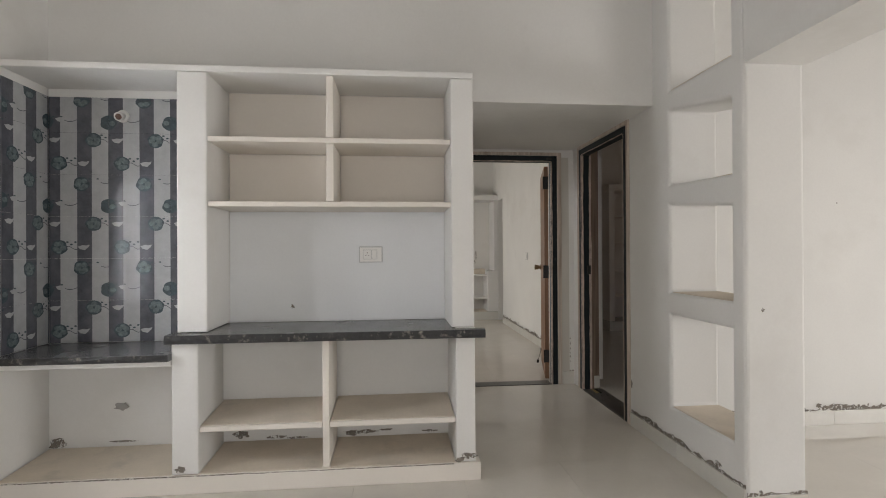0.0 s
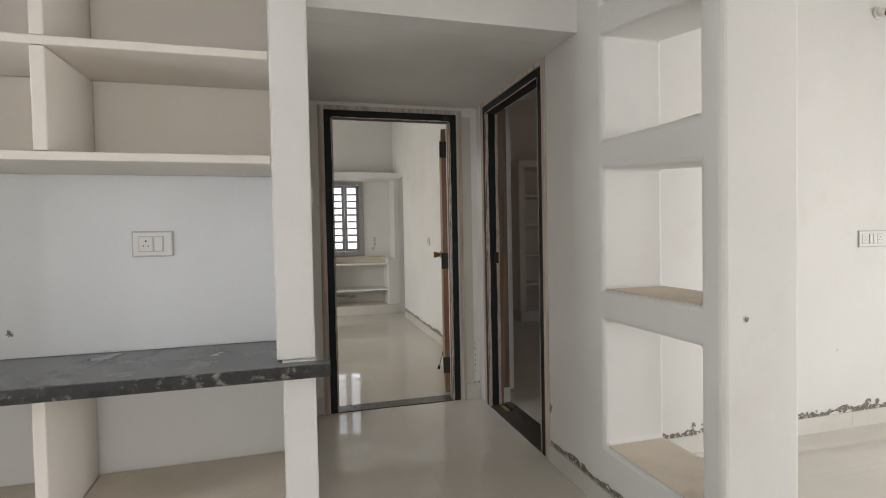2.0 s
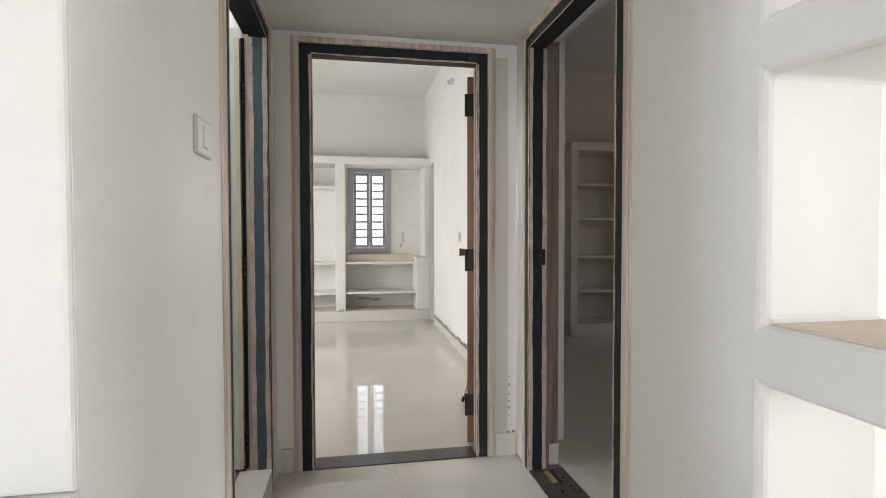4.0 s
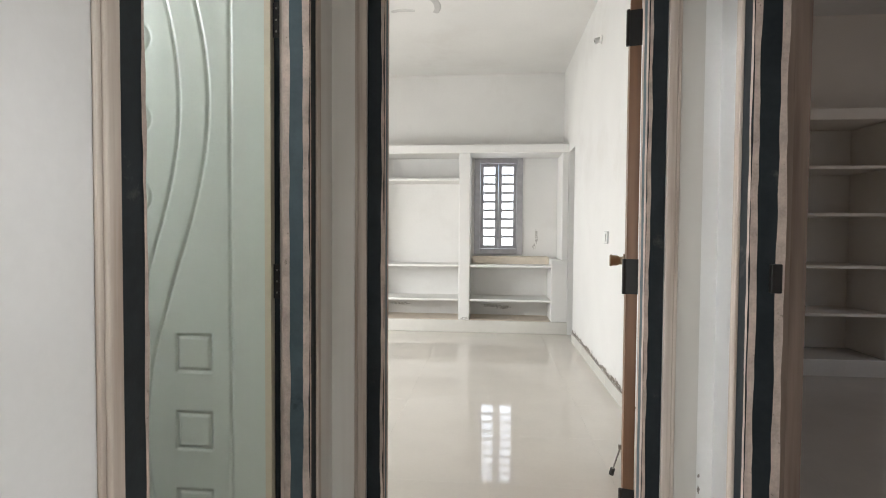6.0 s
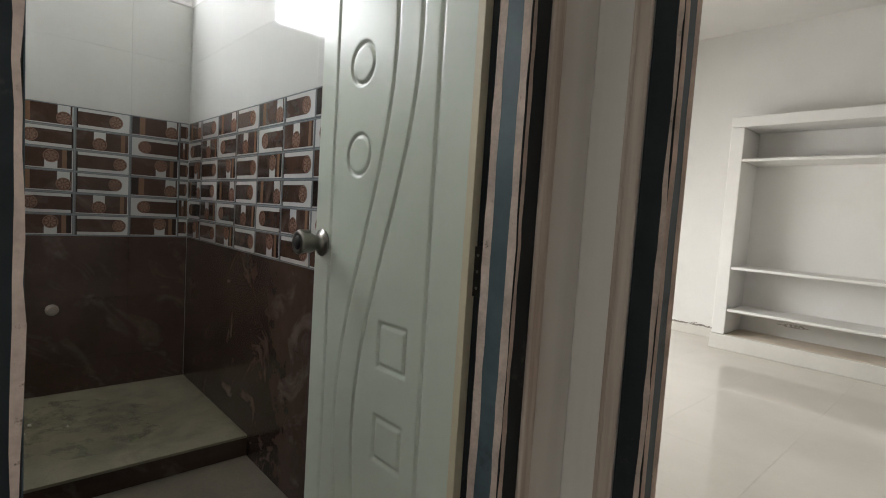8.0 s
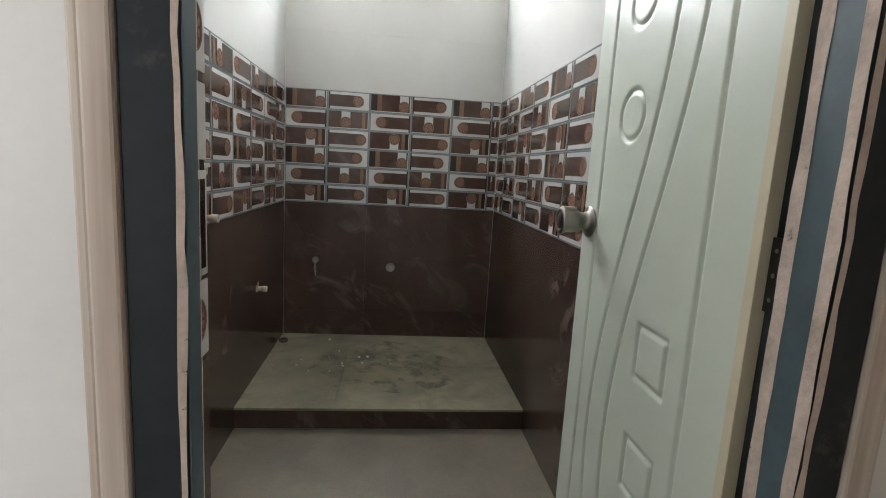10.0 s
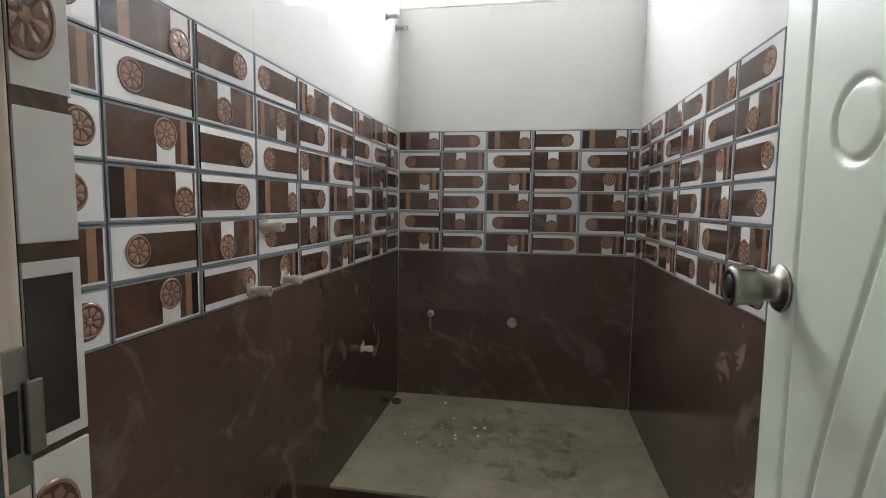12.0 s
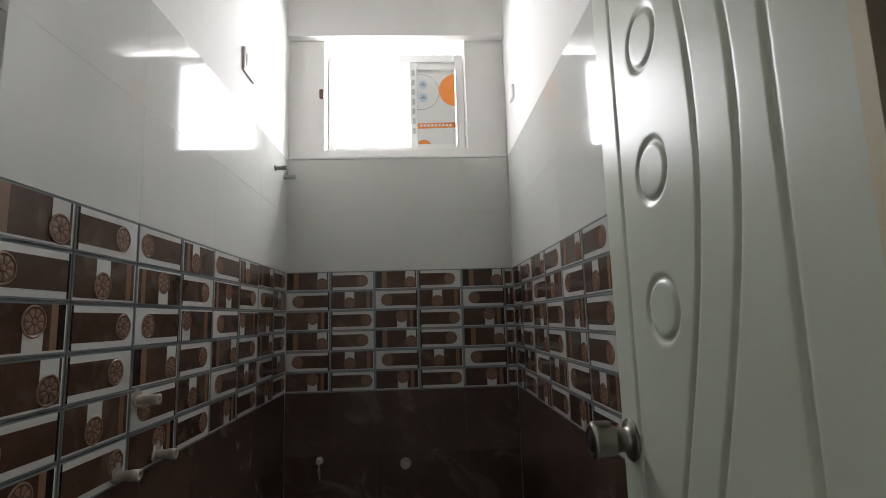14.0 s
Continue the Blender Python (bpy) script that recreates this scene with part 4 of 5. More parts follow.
# ---- bedroom ----
bs = thing("wall_shelf", (0.6, 9.4, 0), "white plastered built-in wall shelf around a window", "shelf unit")
B0, B1 = SY, RY - 0.002
for x0, x1, z0 in ((-0.79, -0.67, 0.15), (0.60, 0.735, 0.15), (1.84, RX - 0.002, 0.9)):
    part("pillar", boxes((x0, x1, B0, B1, z0, 2.19), bevel=0.008), PLASTER, bs)
part("pillar", boxes((1.72, RX - 0.002, B0, B1, 0.15, 0.898), bevel=0.008), PLASTER, bs)
part("top_slab", boxes((-0.79, RX - 0.002, B0 - 0.004, B1, 2.192, 2.295), bevel=0.008), PLASTER, bs)
part("plinth", boxes((-0.80, RX - 0.002, B0 - 0.01, B1, 0, 0.148), bevel=0.006), SKIRT_TILE, bs)
for z in (0.41, 0.83):
    for x0, x1 in ((-0.668, 0.598), (0.737, 1.718)):
        part("shelf", boxes((x0, x1, B0 + 0.006, B1, z - 0.028, z), bevel=0.005), PLASTER, bs)
part("shelf", boxes((-0.668, 0.598, B0 + 0.006, B1, 1.86, 1.888), bevel=0.005), PLASTER, bs)
for x0, x1 in ((-0.668, 0.598), (0.737, 1.718)):
    part("cement_layer", boxes((x0, x1, B0 + 0.01, B1 - 0.002, 0.1485, 0.152)), CEMENT_LEDGE, bs, "dusty unpainted base")
rnd = random.Random(21)
for x, y, z, ru, rv in ((1.0, B1, 0.27, 0.16, 0.02), (1.15, B1, 0.25, 0.10, 0.03), (1.58, B1, 1.18, 0.02, 0.10), (1.55, B1, 1.05, 0.025, 0.04), (-0.2, B1, 0.28, 0.14, 0.018), (0.67, B0, 0.17, 0.05, 0.02)):
    bm = bmesh.new()
    blotch(bm, (x, y - 0.001, z), (1, 0, 0), (0, 0, 1), ru, rv, rnd, 0.003)
    part("cement_stain", bm, FAINT, bs, "rough grey cement stain")

def grille_window(name, label, f, wx0, wx1, wz0, wz1, base_at):
    """A grey two-leaf window with flat grille bars; f maps (along, out of the room, up) to the world."""
    win = thing(name, base_at, label, "window", kind="structure")

    def rails(*specs, bevel=0.0):
        bm = bmesh.new()
        for a, b, d0, d1, z0, z1 in specs:
            p, q = f(a, d0, z0), f(b, d1, z1)
            box(bm, min(p[0], q[0]), max(p[0], q[0]), min(p[1], q[1]), max(p[1], q[1]), z0, z1, bevel=bevel)
        return bm

    part("window_frame", rails((wx0, wx0 + 0.075, -0.02, 0.07, wz0, wz1), (wx1 - 0.075, wx1, -0.02, 0.07, wz0, wz1),
                               (wx0 + 0.0755, wx1 - 0.0755, -0.02, 0.07, wz0, wz0 + 0.075), (wx0 + 0.0755, wx1 - 0.0755, -0.02, 0.07, wz1 - 0.075, wz1), bevel=0.004), WINDOW_GREY, win)
    cx = (wx0 + wx1) / 2
    for a, b in ((wx0 + 0.078, cx - 0.003), (cx + 0.003, wx1 - 0.078)):
        sash = part("sash", rails((a, a + 0.042, 0.02, 0.055, wz0 + 0.08, wz1 - 0.08), (b - 0.042, b, 0.02, 0.055, wz0 + 0.08, wz1 - 0.08),
                                  (a + 0.043, b - 0.043, 0.02, 0.055, wz0 + 0.08, wz0 + 0.12), (a + 0.043, b - 0.043, 0.02, 0.055, wz1 - 0.12, wz1 - 0.08), bevel=0.003), WINDOW_GREY, win)
        pane = part("pane", rails((a + 0.043, b - 0.043, 0.036, 0.040, wz0 + 0.121, wz1 - 0.121)), FROSTED, sash)
        pane.visible_shadow = False
        n = 9
        for k in range(1, n):
            z = wz0 + 0.12 + (wz1 - wz0 - 0.24) * k / n
            part("grille_bar", rails((a + 0.0435, b - 0.0435, 0.006, 0.018, z - 0.016, z + 0.016), bevel=0.003), WINDOW_GREY, sash)
    return win


grille_window("window_1", "grey framed two-leaf window with flat grille bars", lambda a, d, z: (a, RY + d, z), 0.772, 1.398, 0.942, 2.208, (1.085, RY + 0.05, 0.94))
grille_window("window_3", "grey framed two-leaf window beside the wash niche", lambda a, d, z: (XL - 0.05 - d, a, z), 1.772, 2.398, 0.782, 1.918, (XL - 0.1, 2.085, 0.78))
solid("window_sill", boxes((0.75, 1.72, B0 + 0.25, RY - 0.022, 0.8305, 0.925), bevel=0.01), CEMENT_LEDGE, "raw cement sill under the window", "sill", kind="structure")

switch_board("switch_board", (RX - 0.0005, 7.12, 1.187), (0, 1, 0), (-1, 0, 0), 0.13, 0.10, "small white switch plate on the bedroom wall", [(0.0, 0.03, 0)])
bulb_holder((RX - 0.0005, 7.43, 2.87), (-1, 0, 0))


def ceiling_arc(cx, cy, r, a0, a1, w):
    """A low grey band on the ceiling, drawn for a curved shadow mark."""
    bm = bmesh.new()
    n = 14
    rows = []
    for k in range(n + 1):
        t = radians(a0 + (a1 - a0) * k / n)
        h = w / 2 * (0.75 + 0.25 * math.sin(math.pi * k / n))
        rows.append([bm.verts.new((cx + q * math.cos(t), cy + q * math.sin(t), z)) for q, z in ((r - h, H - 0.0005), (r - h * 0.6, H - 0.006), (r + h * 0.6, H - 0.006), (r + h, H - 0.0005))])
    for p, q in zip(rows, rows[1:]):
        for k in range(3):
            bm.faces.new((p[k], p[k + 1], q[k + 1], q[k]))
    bmesh.ops.recalc_face_normals(bm, faces=bm.faces)
    solid("ceiling_patch", bm, CEILING_SHADE, "pale grey curved band in place of a ceiling shadow", "patch", kind="structure")


ceiling_arc(0.19, 7.60, 0.30, -100, 28, 0.07)
ceiling_arc(0.17, 7.95, 0.28, -115, -70, 0.06)
ceiling_arc(0.0, 7.67, 0.26, 152, 215, 0.06)
bm = bmesh.new()
tube(bm, [(-0.40, 7.80, H - 0.007), (-0.416, 7.89, H - 0.007), (-0.515, 8.18, H - 0.007), (-0.562, 8.46, H - 0.008), (-0.577, 8.73, H - 0.008)], 0.006)
solid("ceiling_wire", bm, GREY_PLASTIC, "thin grey wire lying along the white ceiling", "wire", kind="")

# ---- unlit side room ----
ds = thing("wall_shelf", (4.4, 7.85, 0), "white plastered built-in wall shelf in an unlit room", "shelf unit")
for x0, x1 in ((3.36, 3.45), (4.36, 4.45), (5.24, 5.34)):
    part("pillar", boxes((x0, x1, 7.6, 8.098, 0.15, 2.2), bevel=0.006), PLASTER_WARM, ds)
part("top_slab", boxes((3.36, 5.34, 7.6, 8.098, 2.202, 2.30), bevel=0.006), PLASTER_WARM, ds)
part("plinth", boxes((3.36, 5.34, 7.59, 8.098, 0, 0.148), bevel=0.005), SKIRT_TILE, ds)
for z in (0.544, 0.958, 1.408, 1.813):
    part("shelf", boxes((3.452, 4.358, 7.606, 8.098, z - 0.028, z), bevel=0.004), PLASTER_WARM, ds)
for z in (0.544, 0.958):
    part("shelf", boxes((4.452, 5.238, 7.606, 8.098, z - 0.028, z), bevel=0.004), PLASTER_WARM, ds)
solid("lock_plate", boxes((PX1 + 0.045, PX1 + 0.075, SIDE_DOOR[1] - 0.075, SIDE_DOOR[1] - 0.0605, 1.05, 1.13), bevel=0.003), BLACK_IRON, "black iron door lock keeper on the frame", "lock keeper", kind="")

# ---- bathroom ----
solid("bathroom_floor", boxes((-0.953, BX1 - 0.031, BY0 + 0.001, BY1 - 0.001, -0.011, 0.12)), DAMP_FLOOR, "dusty grey bathroom floor", "floor")
plat = thing("shower_platform", (-1.485, 3.92, 0), "dusty grey raised shower platform with a dark riser", "platform", kind="structure")
part("slab", boxes((BX0 - 0.007, -0.963, BY0 + 0.001, BY1 - 0.001, -0.01, 0.197)), RAW_CEMENT, plat)
for a, b in ((BX0 - 0.006, -1.405), (-1.404, -0.951)):
    for c, d in ((BY0 + 0.001, 3.728), (3.729, 4.121), (4.122, BY1 - 0.001)):
        part("floor_tile", boxes((a, b, c, d, 0.1975, 0.208), bevel=0.001), WET_FLOOR, plat)
part("riser", boxes((-0.9625, -0.954, BY0 + 0.001, BY1 - 0.001, 0.1205, 0.197)), BROWN_TILE, plat, "dark brown tiled riser")
rnd = random.Random(31)
bm = bmesh.new()
for i in range(15):
    x, y = rnd.gauss(-1.45, 0.13), rnd.gauss(3.72, 0.14)
    if -1.8 < x < -1.0 and 3.4 < y < 4.45:
        r = rnd.uniform(0.003, 0.009)
        box(bm, x - r, x + r, y - r * 0.7, y + r * 0.7, 0.2075, 0.208 + r * 0.7, bevel=r * 0.25, seg=1)
solid("cement_crumbs", bm, MATT_TILE, "pale cement crumbs on the platform", "debris", kind="stuff")


rnd = random.Random(35)
for i in range(1):
    bm = bmesh.new()
    blotch(bm, (-1.40, 3.92, 0.208), (1, 0, 0), (0, 1, 0), 0.33, 0.36, rnd, 0.0015)
    part("dust_patch", bm, DUST, plat, "pale cement dust")


def rosette(bm, at, light, dark):
    """An eight-petalled moulded flower inside a round rim; at maps (x, y, height) to the tile."""
    n = 24
    ang = [2 * math.pi * k / n for k in range(n)]
    rings = [[bm.verts.new(at(q * math.cos(t), q * math.sin(t), h)) for t in ang] for q, h in ((1.0, 0.0), (0.95, 0.0014), (0.87, 0.0014), (0.82, 0.0003))]
    for i, (p, q) in enumerate(zip(rings, rings[1:])):
        for k in range(n):
            m = (k + 1) % n
            bm.faces.new((p[k], p[m], q[m], q[k])).material_index = light if i < 2 else dark
    bm.faces.new(rings[-1]).material_index = dark
    for k in range(8):
        t = 2 * math.pi * (k + 0.5) / 8
        c, s = math.cos(t), math.sin(t)
        pt = lambda d, e, h: bm.verts.new(at(c * d - s * e, s * d + c * e, h))
        ridge = [pt(0.20, 0, 0.0008), pt(0.58, 0, 0.0017), pt(0.80, 0, 0.0006)]
        for sg in (1, -1):
            edge = [pt(0.42, sg * 0.13, 0.0009), pt(0.66, sg * 0.20, 0.0009)]
            for f in ((ridge[0], edge[0], ridge[1]), (edge[0], edge[1], ridge[1]), (edge[1], ridge[2], ridge[1])):
                bm.faces.new(f if sg < 0 else f[::-1]).material_index = light
    hub = [[bm.verts.new(at(q * math.cos(t), q * math.sin(t), h)) for t in ang[::3]] for q, h in ((0.20, 0.0009), (0.13, 0.0024))]
    for k in range(8):
        bm.faces.new((hub[0][k], hub[0][(k + 1) % 8], hub[1][(k + 1) % 8], hub[1][k])).material_index = light
    bm.faces.new(hub[1]).material_index = light


def deco_mesh(kind, flip):
    """One printed wall piece, 0.2265 wide and 0.1 high; kinds: band, or panel with the tab above or below."""
    w, h = 0.2225, 0.0965
    bm = bmesh.new()
    box(bm, -w / 2, w / 2, -h / 2, h / 2, 0, 0.006, mat=0)
    top = 0.0063

    def quad(u0, u1, v0, v1, lift, mat):
        if flip:
            u0, u1 = -u1, -u0
        bm.faces.new([bm.verts.new(p) for p in ((u0, v0, lift), (u1, v0, lift), (u1, v1, lift), (u0, v1, lift))]).material_index = mat

    def disc(u, v, r, lift):
        u = -u if flip else u
        rosette(bm, lambda x, y, h: (u + r * x, v + r * y, lift + h), 3, 4)

    m = 0.004
    if kind in ("band", "band_far"):
        e = 0.050 if kind == "band" else 0.069
        quad(-w / 2 + m, w / 2 - m, -h / 2 + m, h / 2 - m, top, 1)
        r = 0.0305
        quad(-w / 2 + m, e, -r, r, top + 0.0003, 2)
        n = 10
        pts = [bm.verts.new(((1 if not flip else -1) * (e + r * math.cos(t)), r * math.sin(t), top + 0.0003)) for t in [-math.pi / 2 + math.pi * k / n for k in range(n + 1)]]
        bm.faces.new(pts).material_index = 2
        disc(e + 0.001, 0, 0.029, top + 0.0005)
        quad(-w / 2 + m, -w / 2 + m + 0.006, -h / 2 + m, h / 2 - m, top + 0.0005, 6)
    else:
        quad(-w / 2 + m, w / 2 - m, -h / 2 + m, h / 2 - m, top, 1)
        quad(-w / 2 + m, w / 2 - m - 0.004, -h / 2 + m + 0.004, h / 2 - m, top + 0.0002, 2)
        if kind == "tab_right":
            quad(-0.075, -0.050, -h / 2 + m + 0.004, h / 2 - m, top + 0.0004, 5)
            quad(-w / 2 + m, -0.075, -h / 2 + m + 0.004, h / 2 - m, top + 0.0004, 6)
            c, up = 0.072, 1
        elif kind == "tab_middle":
            quad(0.072, 0.090, -h / 2 + m + 0.004, h / 2 - m, top + 0.0004, 5)
            c, up = -0.015, 1
        else:
            quad(0.066, 0.084, -h / 2 + m + 0.004, h / 2 - m, top + 0.0004, 5)
            quad(0.084, w / 2 - m - 0.004, -h / 2 + m + 0.004, h / 2 - m, top + 0.0004, 6)
            c, up = 0.025, -1
        if up > 0:
            quad(c - 0.024, c + 0.024, -0.004, h / 2 - m, top + 0.0006, 1)
            disc(c, -0.012, 0.030, top + 0.0008)
        else:
            quad(c - 0.024, c + 0.024, -h / 2 + m, 0.004, top + 0.0006, 1)
            disc(c, 0.013, 0.030, top + 0.0008)
    for fc in bm.faces:
        fc.normal_update()
        if fc.normal.z < -0.3 and fc.calc_center_median().z > 0.006:
            fc.normal_flip()
    return mesh_of("deco_tile", bm, [DECO_GREY, DECO_WHITE, DECO_DARK, ROSETTE, ROSETTE_DARK, DECO_TAN, DECO_BLACK])


DECO = {(k, fl): deco_mesh(k, fl) for k in ("band", "band_far", "tab_right", "tab_middle", "tab_below") for fl in (False, True)}
# each printed sheet holds three courses; a sheet may be laid upside down (third value)
EVEN = [("tab_right", False, 0), ("band", True, 0), ("tab_below", False, 0)]
ODD = [("band", False, 0), ("tab_middle", False, 0), ("band_far", False, 0)]
EVEN_TURNED = [(k, fl, 1) for k, fl, _ in EVEN[::-1]]
ODD_TURNED = [(k, fl, 1) for k, fl, _ in ODD[::-1]]


def tiled_wall(name, label, origin, u, n, edges, top, turned_columns=()):
    """Wall tiling: dark pieces below, a printed band of six courses, white pieces above. turned_columns: columns whose upper sheet lies upside down. u runs along the wall, n out of it; edges are distances along u."""
    o, u, n, z = Vector(origin), Vector(u), Vector(n), Vector((0, 0, 1))
    base = thing(name, o, label, "wall tiles", kind="structure")
    m = Matrix((u, z, n)).transposed().to_4x4()
    end = edges[-1]

    def slab(a0, a1, d0, d1, z0, z1):
        p, q = o + u * a0 + n * d0, o + u * a1 + n * d1
        return boxes((min(p.x, q.x), max(p.x, q.x), min(p.y, q.y), max(p.y, q.y), z0, z1))

    part("grout_bed", slab(edges[0], end, 0.0005, 0.003, 0.02, top - 0.001), GROUT, base)
    bands = [(k * 0.3 + 0.06, k * 0.3 + 0.36, BROWN_TILE) for k in range(3)]
    zz = 1.561
    while zz < top - 0.02:
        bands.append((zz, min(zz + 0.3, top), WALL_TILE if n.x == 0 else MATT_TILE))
        zz += 0.3
    for z0, z1, mat in bands:
        cuts = [e for k, e in enumerate(edges) if k == 0 or k == len(edges) - 1 or k % 2 == 0]
        for p, q in zip(cuts, cuts[1:]):
            g = 0.0003
            part("tile", slab(p + g, q - g, 0.003, 0.0085, z0 + g, z1 - g), mat, base)
    for k, (p, q) in enumerate(zip(edges, edges[1:])):
        sheet = EVEN if k % 2 == 0 else ODD
        upper = (ODD_TURNED if k % 2 == 0 else EVEN_TURNED) if k in turned_columns else sheet
        for r in range(6):
            kind, fl, over = (upper + sheet)[r]
            ob = new("deco_tile", DECO[kind, fl])
            ob.parent = base
            ob.matrix_local = Matrix.Translation(u * ((p + q) / 2) + n * 0.003 + z * (1.561 - 0.1 * (r + 0.5) - o.z)) @ m @ Matrix.Rotation(math.pi * over, 4, "Z") @ Matrix.Diagonal(((q - p) / 0.2265, 1, 1, 1))
    return base


left_edges = [BX1 - 0.002 - x for x in (0.345, 0.170, -0.056, -0.284, -0.509, -0.738, -0.963, -1.200, -1.423, -1.645, -1.858)]
tiled_wall("bathroom_tiles_south", "glossy white and dark brown wall tiles with a printed band", (BX1 - 0.002, BY0, 0.02), (-1, 0, 0), (0, 1, 0), left_edges, 2.155, (4, 5, 6, 7))
right_edges = [x - BX0 for x in (-1.858, -1.645, -1.41, -1.175, -0.945, -0.715, -0.485, -0.255, -0.025, 0.205, 0.345)]
tiled_wall("bathroom_tiles_north", "glossy white and dark brown wall tiles with a printed band", (BX0, BY1, 0.02), (1, 0, 0), (0, -1, 0), right_edges, 2.155)
back_edges = [y - BY0 for y in (3.344, 3.566, 3.790, 4.014, 4.238, 4.462, 4.506)]
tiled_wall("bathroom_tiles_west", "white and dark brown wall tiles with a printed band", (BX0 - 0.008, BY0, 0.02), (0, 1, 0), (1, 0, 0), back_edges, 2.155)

solid("tile_ledge", boxes((BX0 - 0.044, BX0 + 0.004, BY0 + 0.012, BY1 - 0.012, 2.1555, 2.172), bevel=0.004), PLASTER, "rough white plaster ledge above the tiles", "ledge")
# tiles on the reveal beside the bathroom frame
rev = thing("reveal_tiles", (0.33, BATH_DOOR[0], 0.02), "printed and dark brown tile cuts on the door reveal", "wall tiles", kind="structure")
part("backing", boxes((BX1 - 0.002, 0.3887, BATH_DOOR[0] + 0.001, BATH_DOOR[0] + 0.0405, 0.03, 2.1)), DECO_DARK, rev)
for z0, z1, mat in ((0.06, 0.6, BROWN_TILE), (0.601, 0.93, BROWN_TILE), (0.937, 1.03, DECO_WHITE), (1.036, 1.160, DECO_WHITE), (1.172, 1.258, DECO_WHITE), (1.270, 1.36, DECO_WHITE), (1.372, 1.46, DECO_BLACK), (1.472, 1.56, DECO_WHITE), (1.561, 2.1, WALL_TILE)):
    part("tile", boxes((BX1 - 0.003, 0.3885, BATH_DOOR[0] + 0.001, BATH_DOOR[0] + 0.0425, z0, z1), bevel=0.0005), mat, rev)
part("dark_panel", boxes((BX1 + 0.004, 0.3885, BATH_DOOR[0] + 0.0425, BATH_DOOR[0] + 0.0432, 1.045, 1.150)), DECO_BLACK, rev)
for z in (1.315, 0.984):
    bm = bmesh.new()
    rosette(bm, lambda x, y, h: (min(0.378 - 0.022 * x, 0.3884), BATH_DOOR[0] + 0.0428 + h, z + 0.028 * y), 0, 1)
    part("rosette", bm, [ROSETTE, ROSETTE_DARK], rev)


def stub(name, at, n, r, length, mat, label, drop=False):
    at, n = Vector(at), Vector(n)
    base = thing(name, at, label, "pipe", "capped pipe stubs")
    bm = bmesh.new()
    lathe(bm, at, n, [(0, r * 1.5), (0.004, r * 1.5), (0.005, r), (length * 0.6, r), (length * 0.62, r * 1.18), (length, r * 1.18), (length, r * 0.6), (length * 0.9, r * 0.5)], 16)
    part("pipe", bm, mat, base)
    if r == 0.011:
        bm = bmesh.new()
        u = Vector((1, 0, 0)) if abs(n.y) > 0.5 else Vector((0, 1, 0))
        blotch(bm, at + n * 0.0052 + Vector((0, 0, 0.006)), u, n.cross(u), 0.024, 0.028, random.Random(int(abs(at.x) * 1000)), 0.0005)
        part("broken_hole", bm, RAW_CEMENT, base, "rough chipped hole in the tile")
    if drop:
        bm = bmesh.new()
        tube(bm, [at + n * length * 0.8, at + n * length * 0.8 + Vector((0.004, 0.006, -0.05)), at + n * length * 0.6 + Vector((0, 0.004, -0.09)), at + n * length * 0.5 + Vector((0, -0.006, -0.05)), at + n * length * 0.7], 0.0025, 6)
        part("string", bm, PVC, base)


for x, z in ((-0.536, 1.137), (-0.633, 0.988), (-0.467, 0.984)):
    stub("pipe_stub", (x, BY0 + 0.0085, z), (0, 1, 0), 0.011, 0.055, PVC, "ivory capped pipe stub in the tiled wall")
stub("pipe_stub", (-1.288, BY0 + 0.0085, 0.606), (0, 1, 0), 0.011, 0.045, PVC, "ivory capped pipe stub in the tiled wall")
for x, z in ((-1.637, 2.045), (-1.794, 2.044)):
    stub("pipe_stub", (x, BY0 + 0.0085, z), (0, 1, 0), 0.010, 0.06, GREY_PLASTIC, "grey capped pipe stub high on the tiled wall")
stub("pipe_stub", (BX0, 3.518, 0.640), (1, 0, 0), 0.012, 0.03, PVC, "capped pipe stub with a loose string", True)
stub("pipe_stub", (BX0, 3.935, 0.612), (1, 0, 0), 0.018, 0.03, PVC, "round capped pipe outlet in the dark tiles")
bm = bmesh.new()
lathe(bm, (-1.72, 3.375, 0.208), (0, 0, 1), [(0, 0.022), (0.012, 0.024), (0.016, 0.018), (0.016, 0.004)], 16)
solid("drain_cap", bm, BROWN_TILE, "small dark cap on the platform corner", "cap", kind="")
switch_board("switch_board", (-1.253, BY0 + 0.0005, 2.364), (1, 0, 0), (0, 1, 0), 0.13, 0.10, "white switch plate high on the bathroom wall", [(0.02, 0.05, 1)])
solid("junction_box", boxes((-1.70, -1.63, BY1 - 0.0135, BY1 - 0.0005, 2.39, 2.46), bevel=0.004), PLASTIC, "small white box on the bathroom wall", "junction box", kind="")
solid("wire_stub", boxes((BX0 - 0.044, BX0 - 0.02, 3.500, 3.522, 2.51, 2.56), bevel=0.005), ROSETTE_DARK, "red brown wire end beside the window", "wire", kind="")

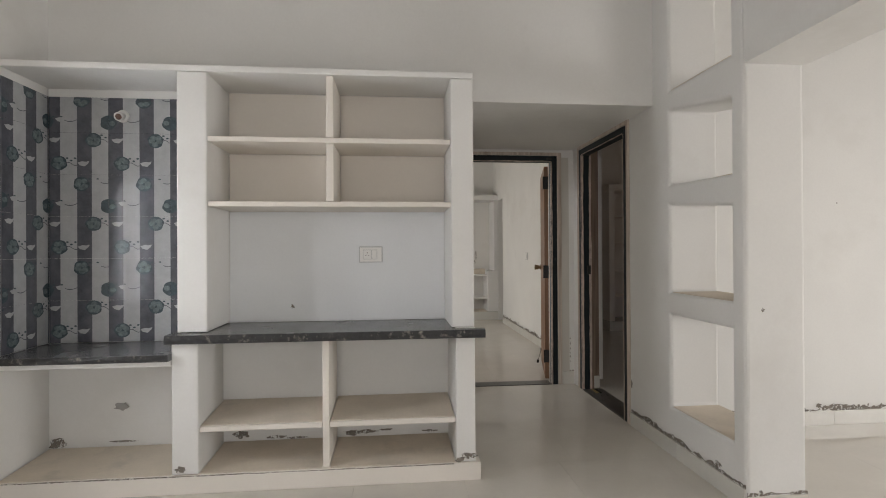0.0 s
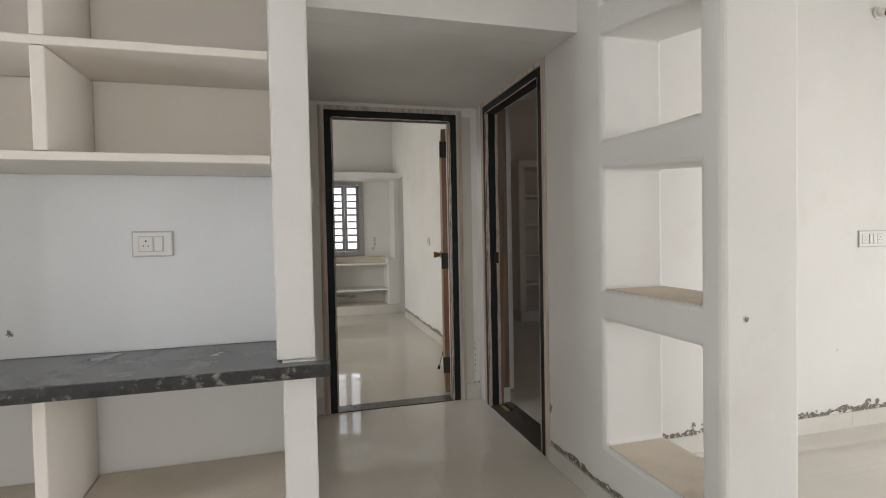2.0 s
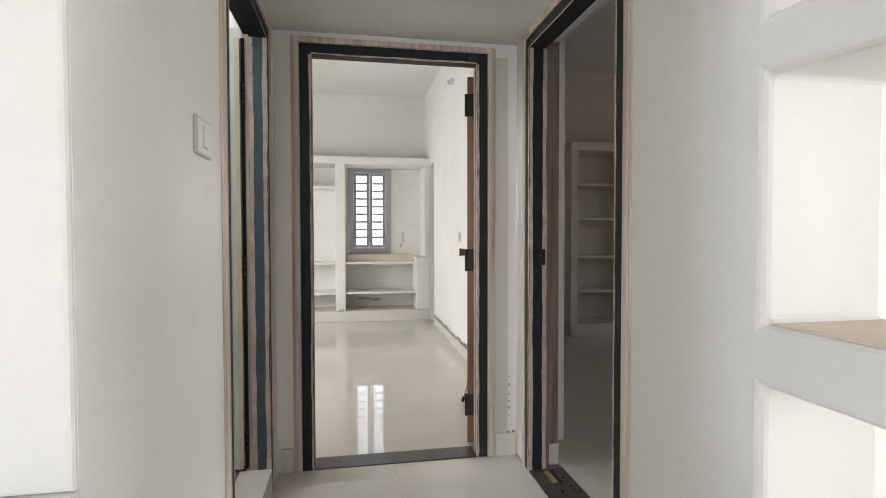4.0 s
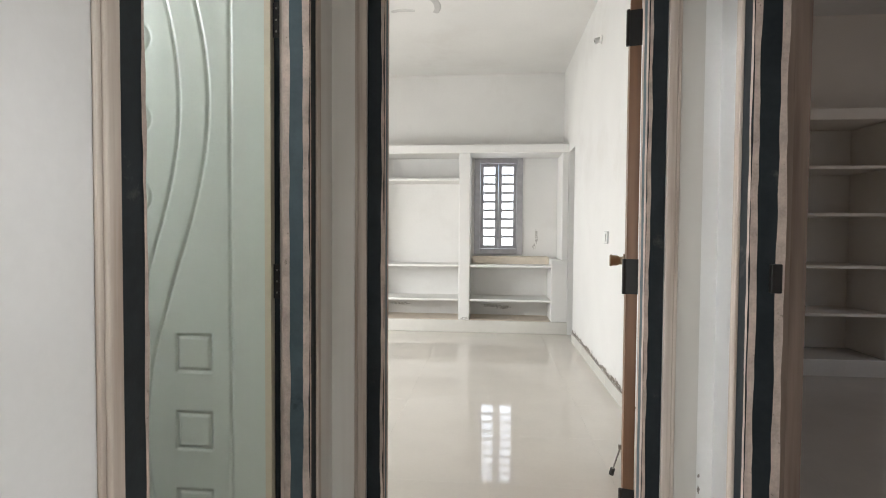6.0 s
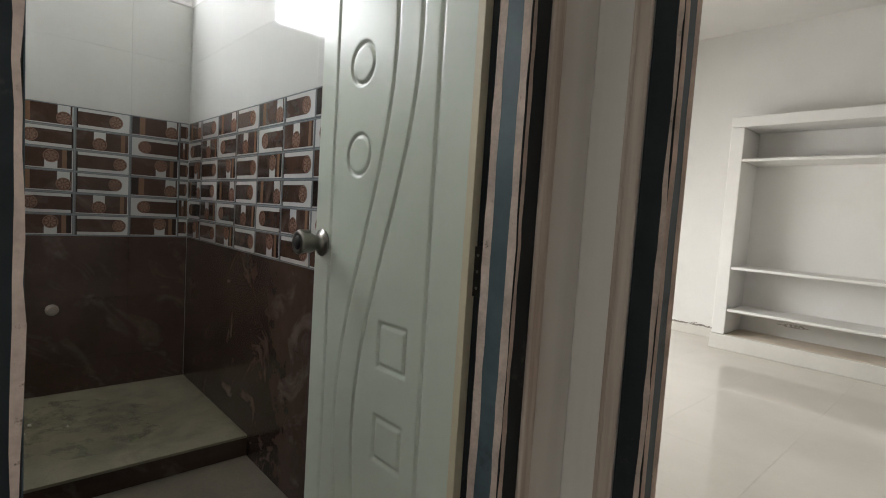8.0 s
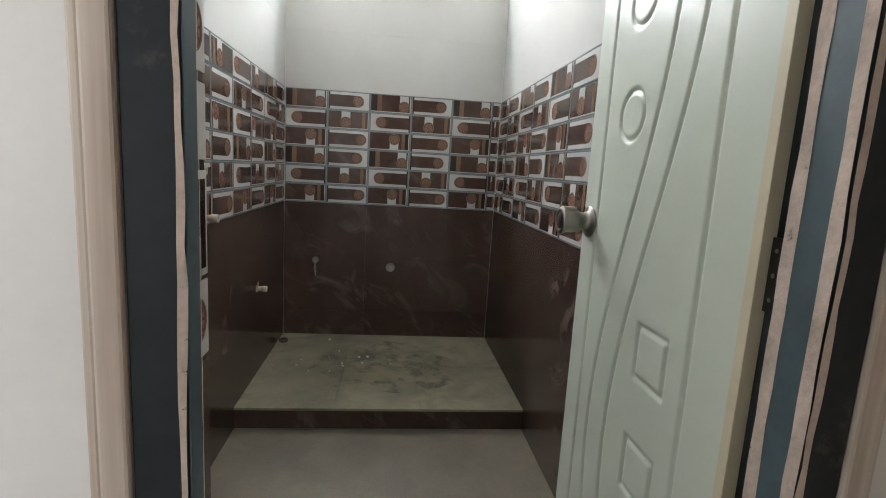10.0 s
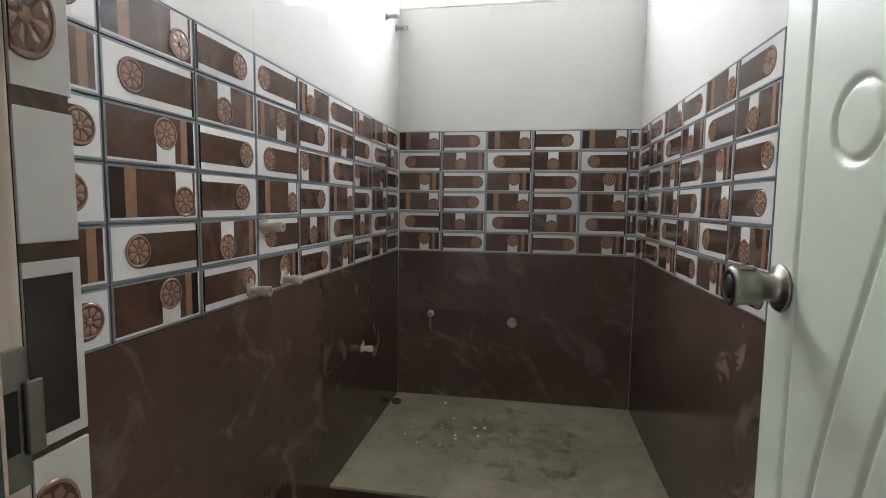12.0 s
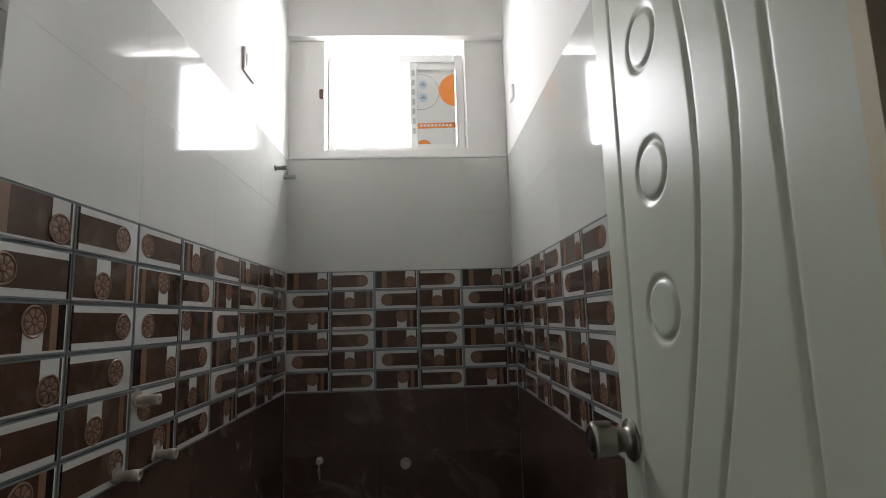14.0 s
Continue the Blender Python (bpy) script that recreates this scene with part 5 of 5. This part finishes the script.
# bathroom window
bw = thing("window_2", (-2.03, 3.91, 2.225), "white sliding bathroom window with a protective film on one pane", "window", kind="structure")
X0, X1 = -2.06, -2.0
y0, y1, z0, z1 = 3.53, 4.296, 2.226, 2.82
bm = boxes((X0, X1, y0, y0 + 0.038, z0, z1), (X0, X1, y1 - 0.045, y1, z0, z1), (X0, X1, y0 + 0.0385, y1 - 0.0455, z0, z0 + 0.045), (X0, X1, y0 + 0.0385, y1 - 0.0455, z1 - 0.045, z1), bevel=0.003)
part("window_frame", bm, UPVC, bw)
bm = boxes((X0 + 0.01, X1 - 0.005, 3.990, 4.030, z0 + 0.046, z1 - 0.046), (X0 + 0.01, X1 - 0.01, 4.0305, y1 - 0.046, z0 + 0.046, z0 + 0.062), (X0 + 0.01, X1 - 0.01, 4.0305, y1 - 0.046, z1 - 0.085, z1 - 0.046), bevel=0.003)
sash = part("sash", bm, UPVC, bw)
bm = bmesh.new()
for k in range(7):
    z = z0 + 0.12 + 0.058 * k
    box(bm, X1 - 0.0048, X1 - 0.0035, 4.002, 4.018, z, z + 0.034)
part("printed_tape", bm, PLATE, sash, "white tape with grey print")
film = part("film", boxes((X0 + 0.028, X0 + 0.034, 4.031, y1 - 0.0465, z0 + 0.0625, z1 - 0.0855)), STICKER, sash, "white protective film with orange print")
fy0, fy1, fz0, fz1 = 4.031, y1 - 0.0465, z0 + 0.0625, z1 - 0.0855
fx = X0 + 0.0345


def film_shape(name, pts, mat, lift):
    bm = bmesh.new()
    fc = bm.faces.new([bm.verts.new((fx + lift, min(max(y, fy0), fy1), min(max(z, fz0), fz1))) for y, z in pts])
    fc.normal_update()
    if fc.normal.x < 0:
        fc.normal_flip()
    part(name, bm, mat, sash)


def circle(cy, cz, r, n=40):
    return [(cy + r * math.cos(2 * math.pi * k / n), cz + r * math.sin(2 * math.pi * k / n)) for k in range(n)]


cz = fz1 - 0.13
film_shape("print_ring", circle(fy0 + 0.02, cz, 0.108), GREY_PLASTIC, 0.0004)
film_shape("print_ring", circle(fy0 + 0.02, cz, 0.105), STICKER, 0.0007)
film_shape("print_dot", circle(fy1 + 0.005, cz + 0.01, 0.098), ORANGE, 0.001)
for dz in (0.045, -0.035):
    film_shape("print_icon", circle(fy0 + 0.035, cz + dz, 0.026, 20), material("pale_blue_print", (0.45, 0.58, 0.66), 0.4, bump=0.0) if dz > 0 else bpy.data.materials["pale_blue_print"], 0.001)
    film_shape("print_icon", [(fy0 + 0.018, cz + dz - 0.006), (fy0 + 0.052, cz + dz - 0.006), (fy0 + 0.035, cz + dz + 0.016)], GREY_PLASTIC, 0.0014)
film_shape("print_band", [(fy0, fz0 + 0.095), (fy1, fz0 + 0.10), (fy1, fz0 + 0.132), (fy0, fz0 + 0.127)], ORANGE, 0.001)
for k in range(9):
    y = fy0 + 0.012 + 0.021 * k
    film_shape("print_letter", [(y, fz0 + 0.108), (y + 0.014, fz0 + 0.108), (y + 0.014, fz0 + 0.121), (y, fz0 + 0.121)], STICKER, 0.0014)
film_shape("print_dot", circle(fy0 + 0.03, fz0 - 0.02, 0.05), ORANGE, 0.001)
bm = boxes((X0 + 0.04, X0 + 0.044, y0 + 0.039, 3.9895, z0 + 0.0455, z1 - 0.0455))
pane = part("pane", bm, GLASS, bw)
pane.visible_shadow = False

# ---- outdoors ----
bm = boxes((-150, 150, -150, 150, -0.6, -0.35))
solid("ground", bm, OUTSIDE, "pale bare ground outside the house", "ground")

# ---- floor tiles ----


def lay(x0, x1, y0, y1, size=0.6):
    nx, ny = math.ceil((x1 - x0) / size), math.ceil((y1 - y0) / size)
    for i in range(nx):
        for j in range(ny):
            a, b = x0 + i * size, min(x1, x0 + (i + 1) * size)
            c, d = y0 + j * size, min(y1, y0 + (j + 1) * size)
            key = (round(b - a, 3), round(d - c, 3))
            if min(key) < 0.02:
                continue
            if key not in TILES:
                bm = boxes((0.0003, key[0] - 0.0003, 0.0003, key[1] - 0.0003, -0.0115, 0.0))
                TILES[key] = mesh_of("floor_tile", bm, FLOOR_TILE)
            ob = new("floor_tile", TILES[key])
            ob.parent = floor
            ob.location = Vector((a, c, 0)) - ORIGIN[floor]


TILES = {}
lay(XL, 5.5, YB, 2.95)
lay(0.477, 1.7, 2.95, 3.3)
lay(2.031, 5.5, 2.95, 3.355)
lay(PX0, PX1 - 0.005, 3.3, PY1 - 0.005)
lay(-2.6, RX, PY1 + 0.134, RY)
lay(1.892, 6.0, 3.51, 4.79)
lay(RX + 0.132, 6.0, 4.79, 8.1)
lay(RX, RX + 1.3, 8.3, RY)
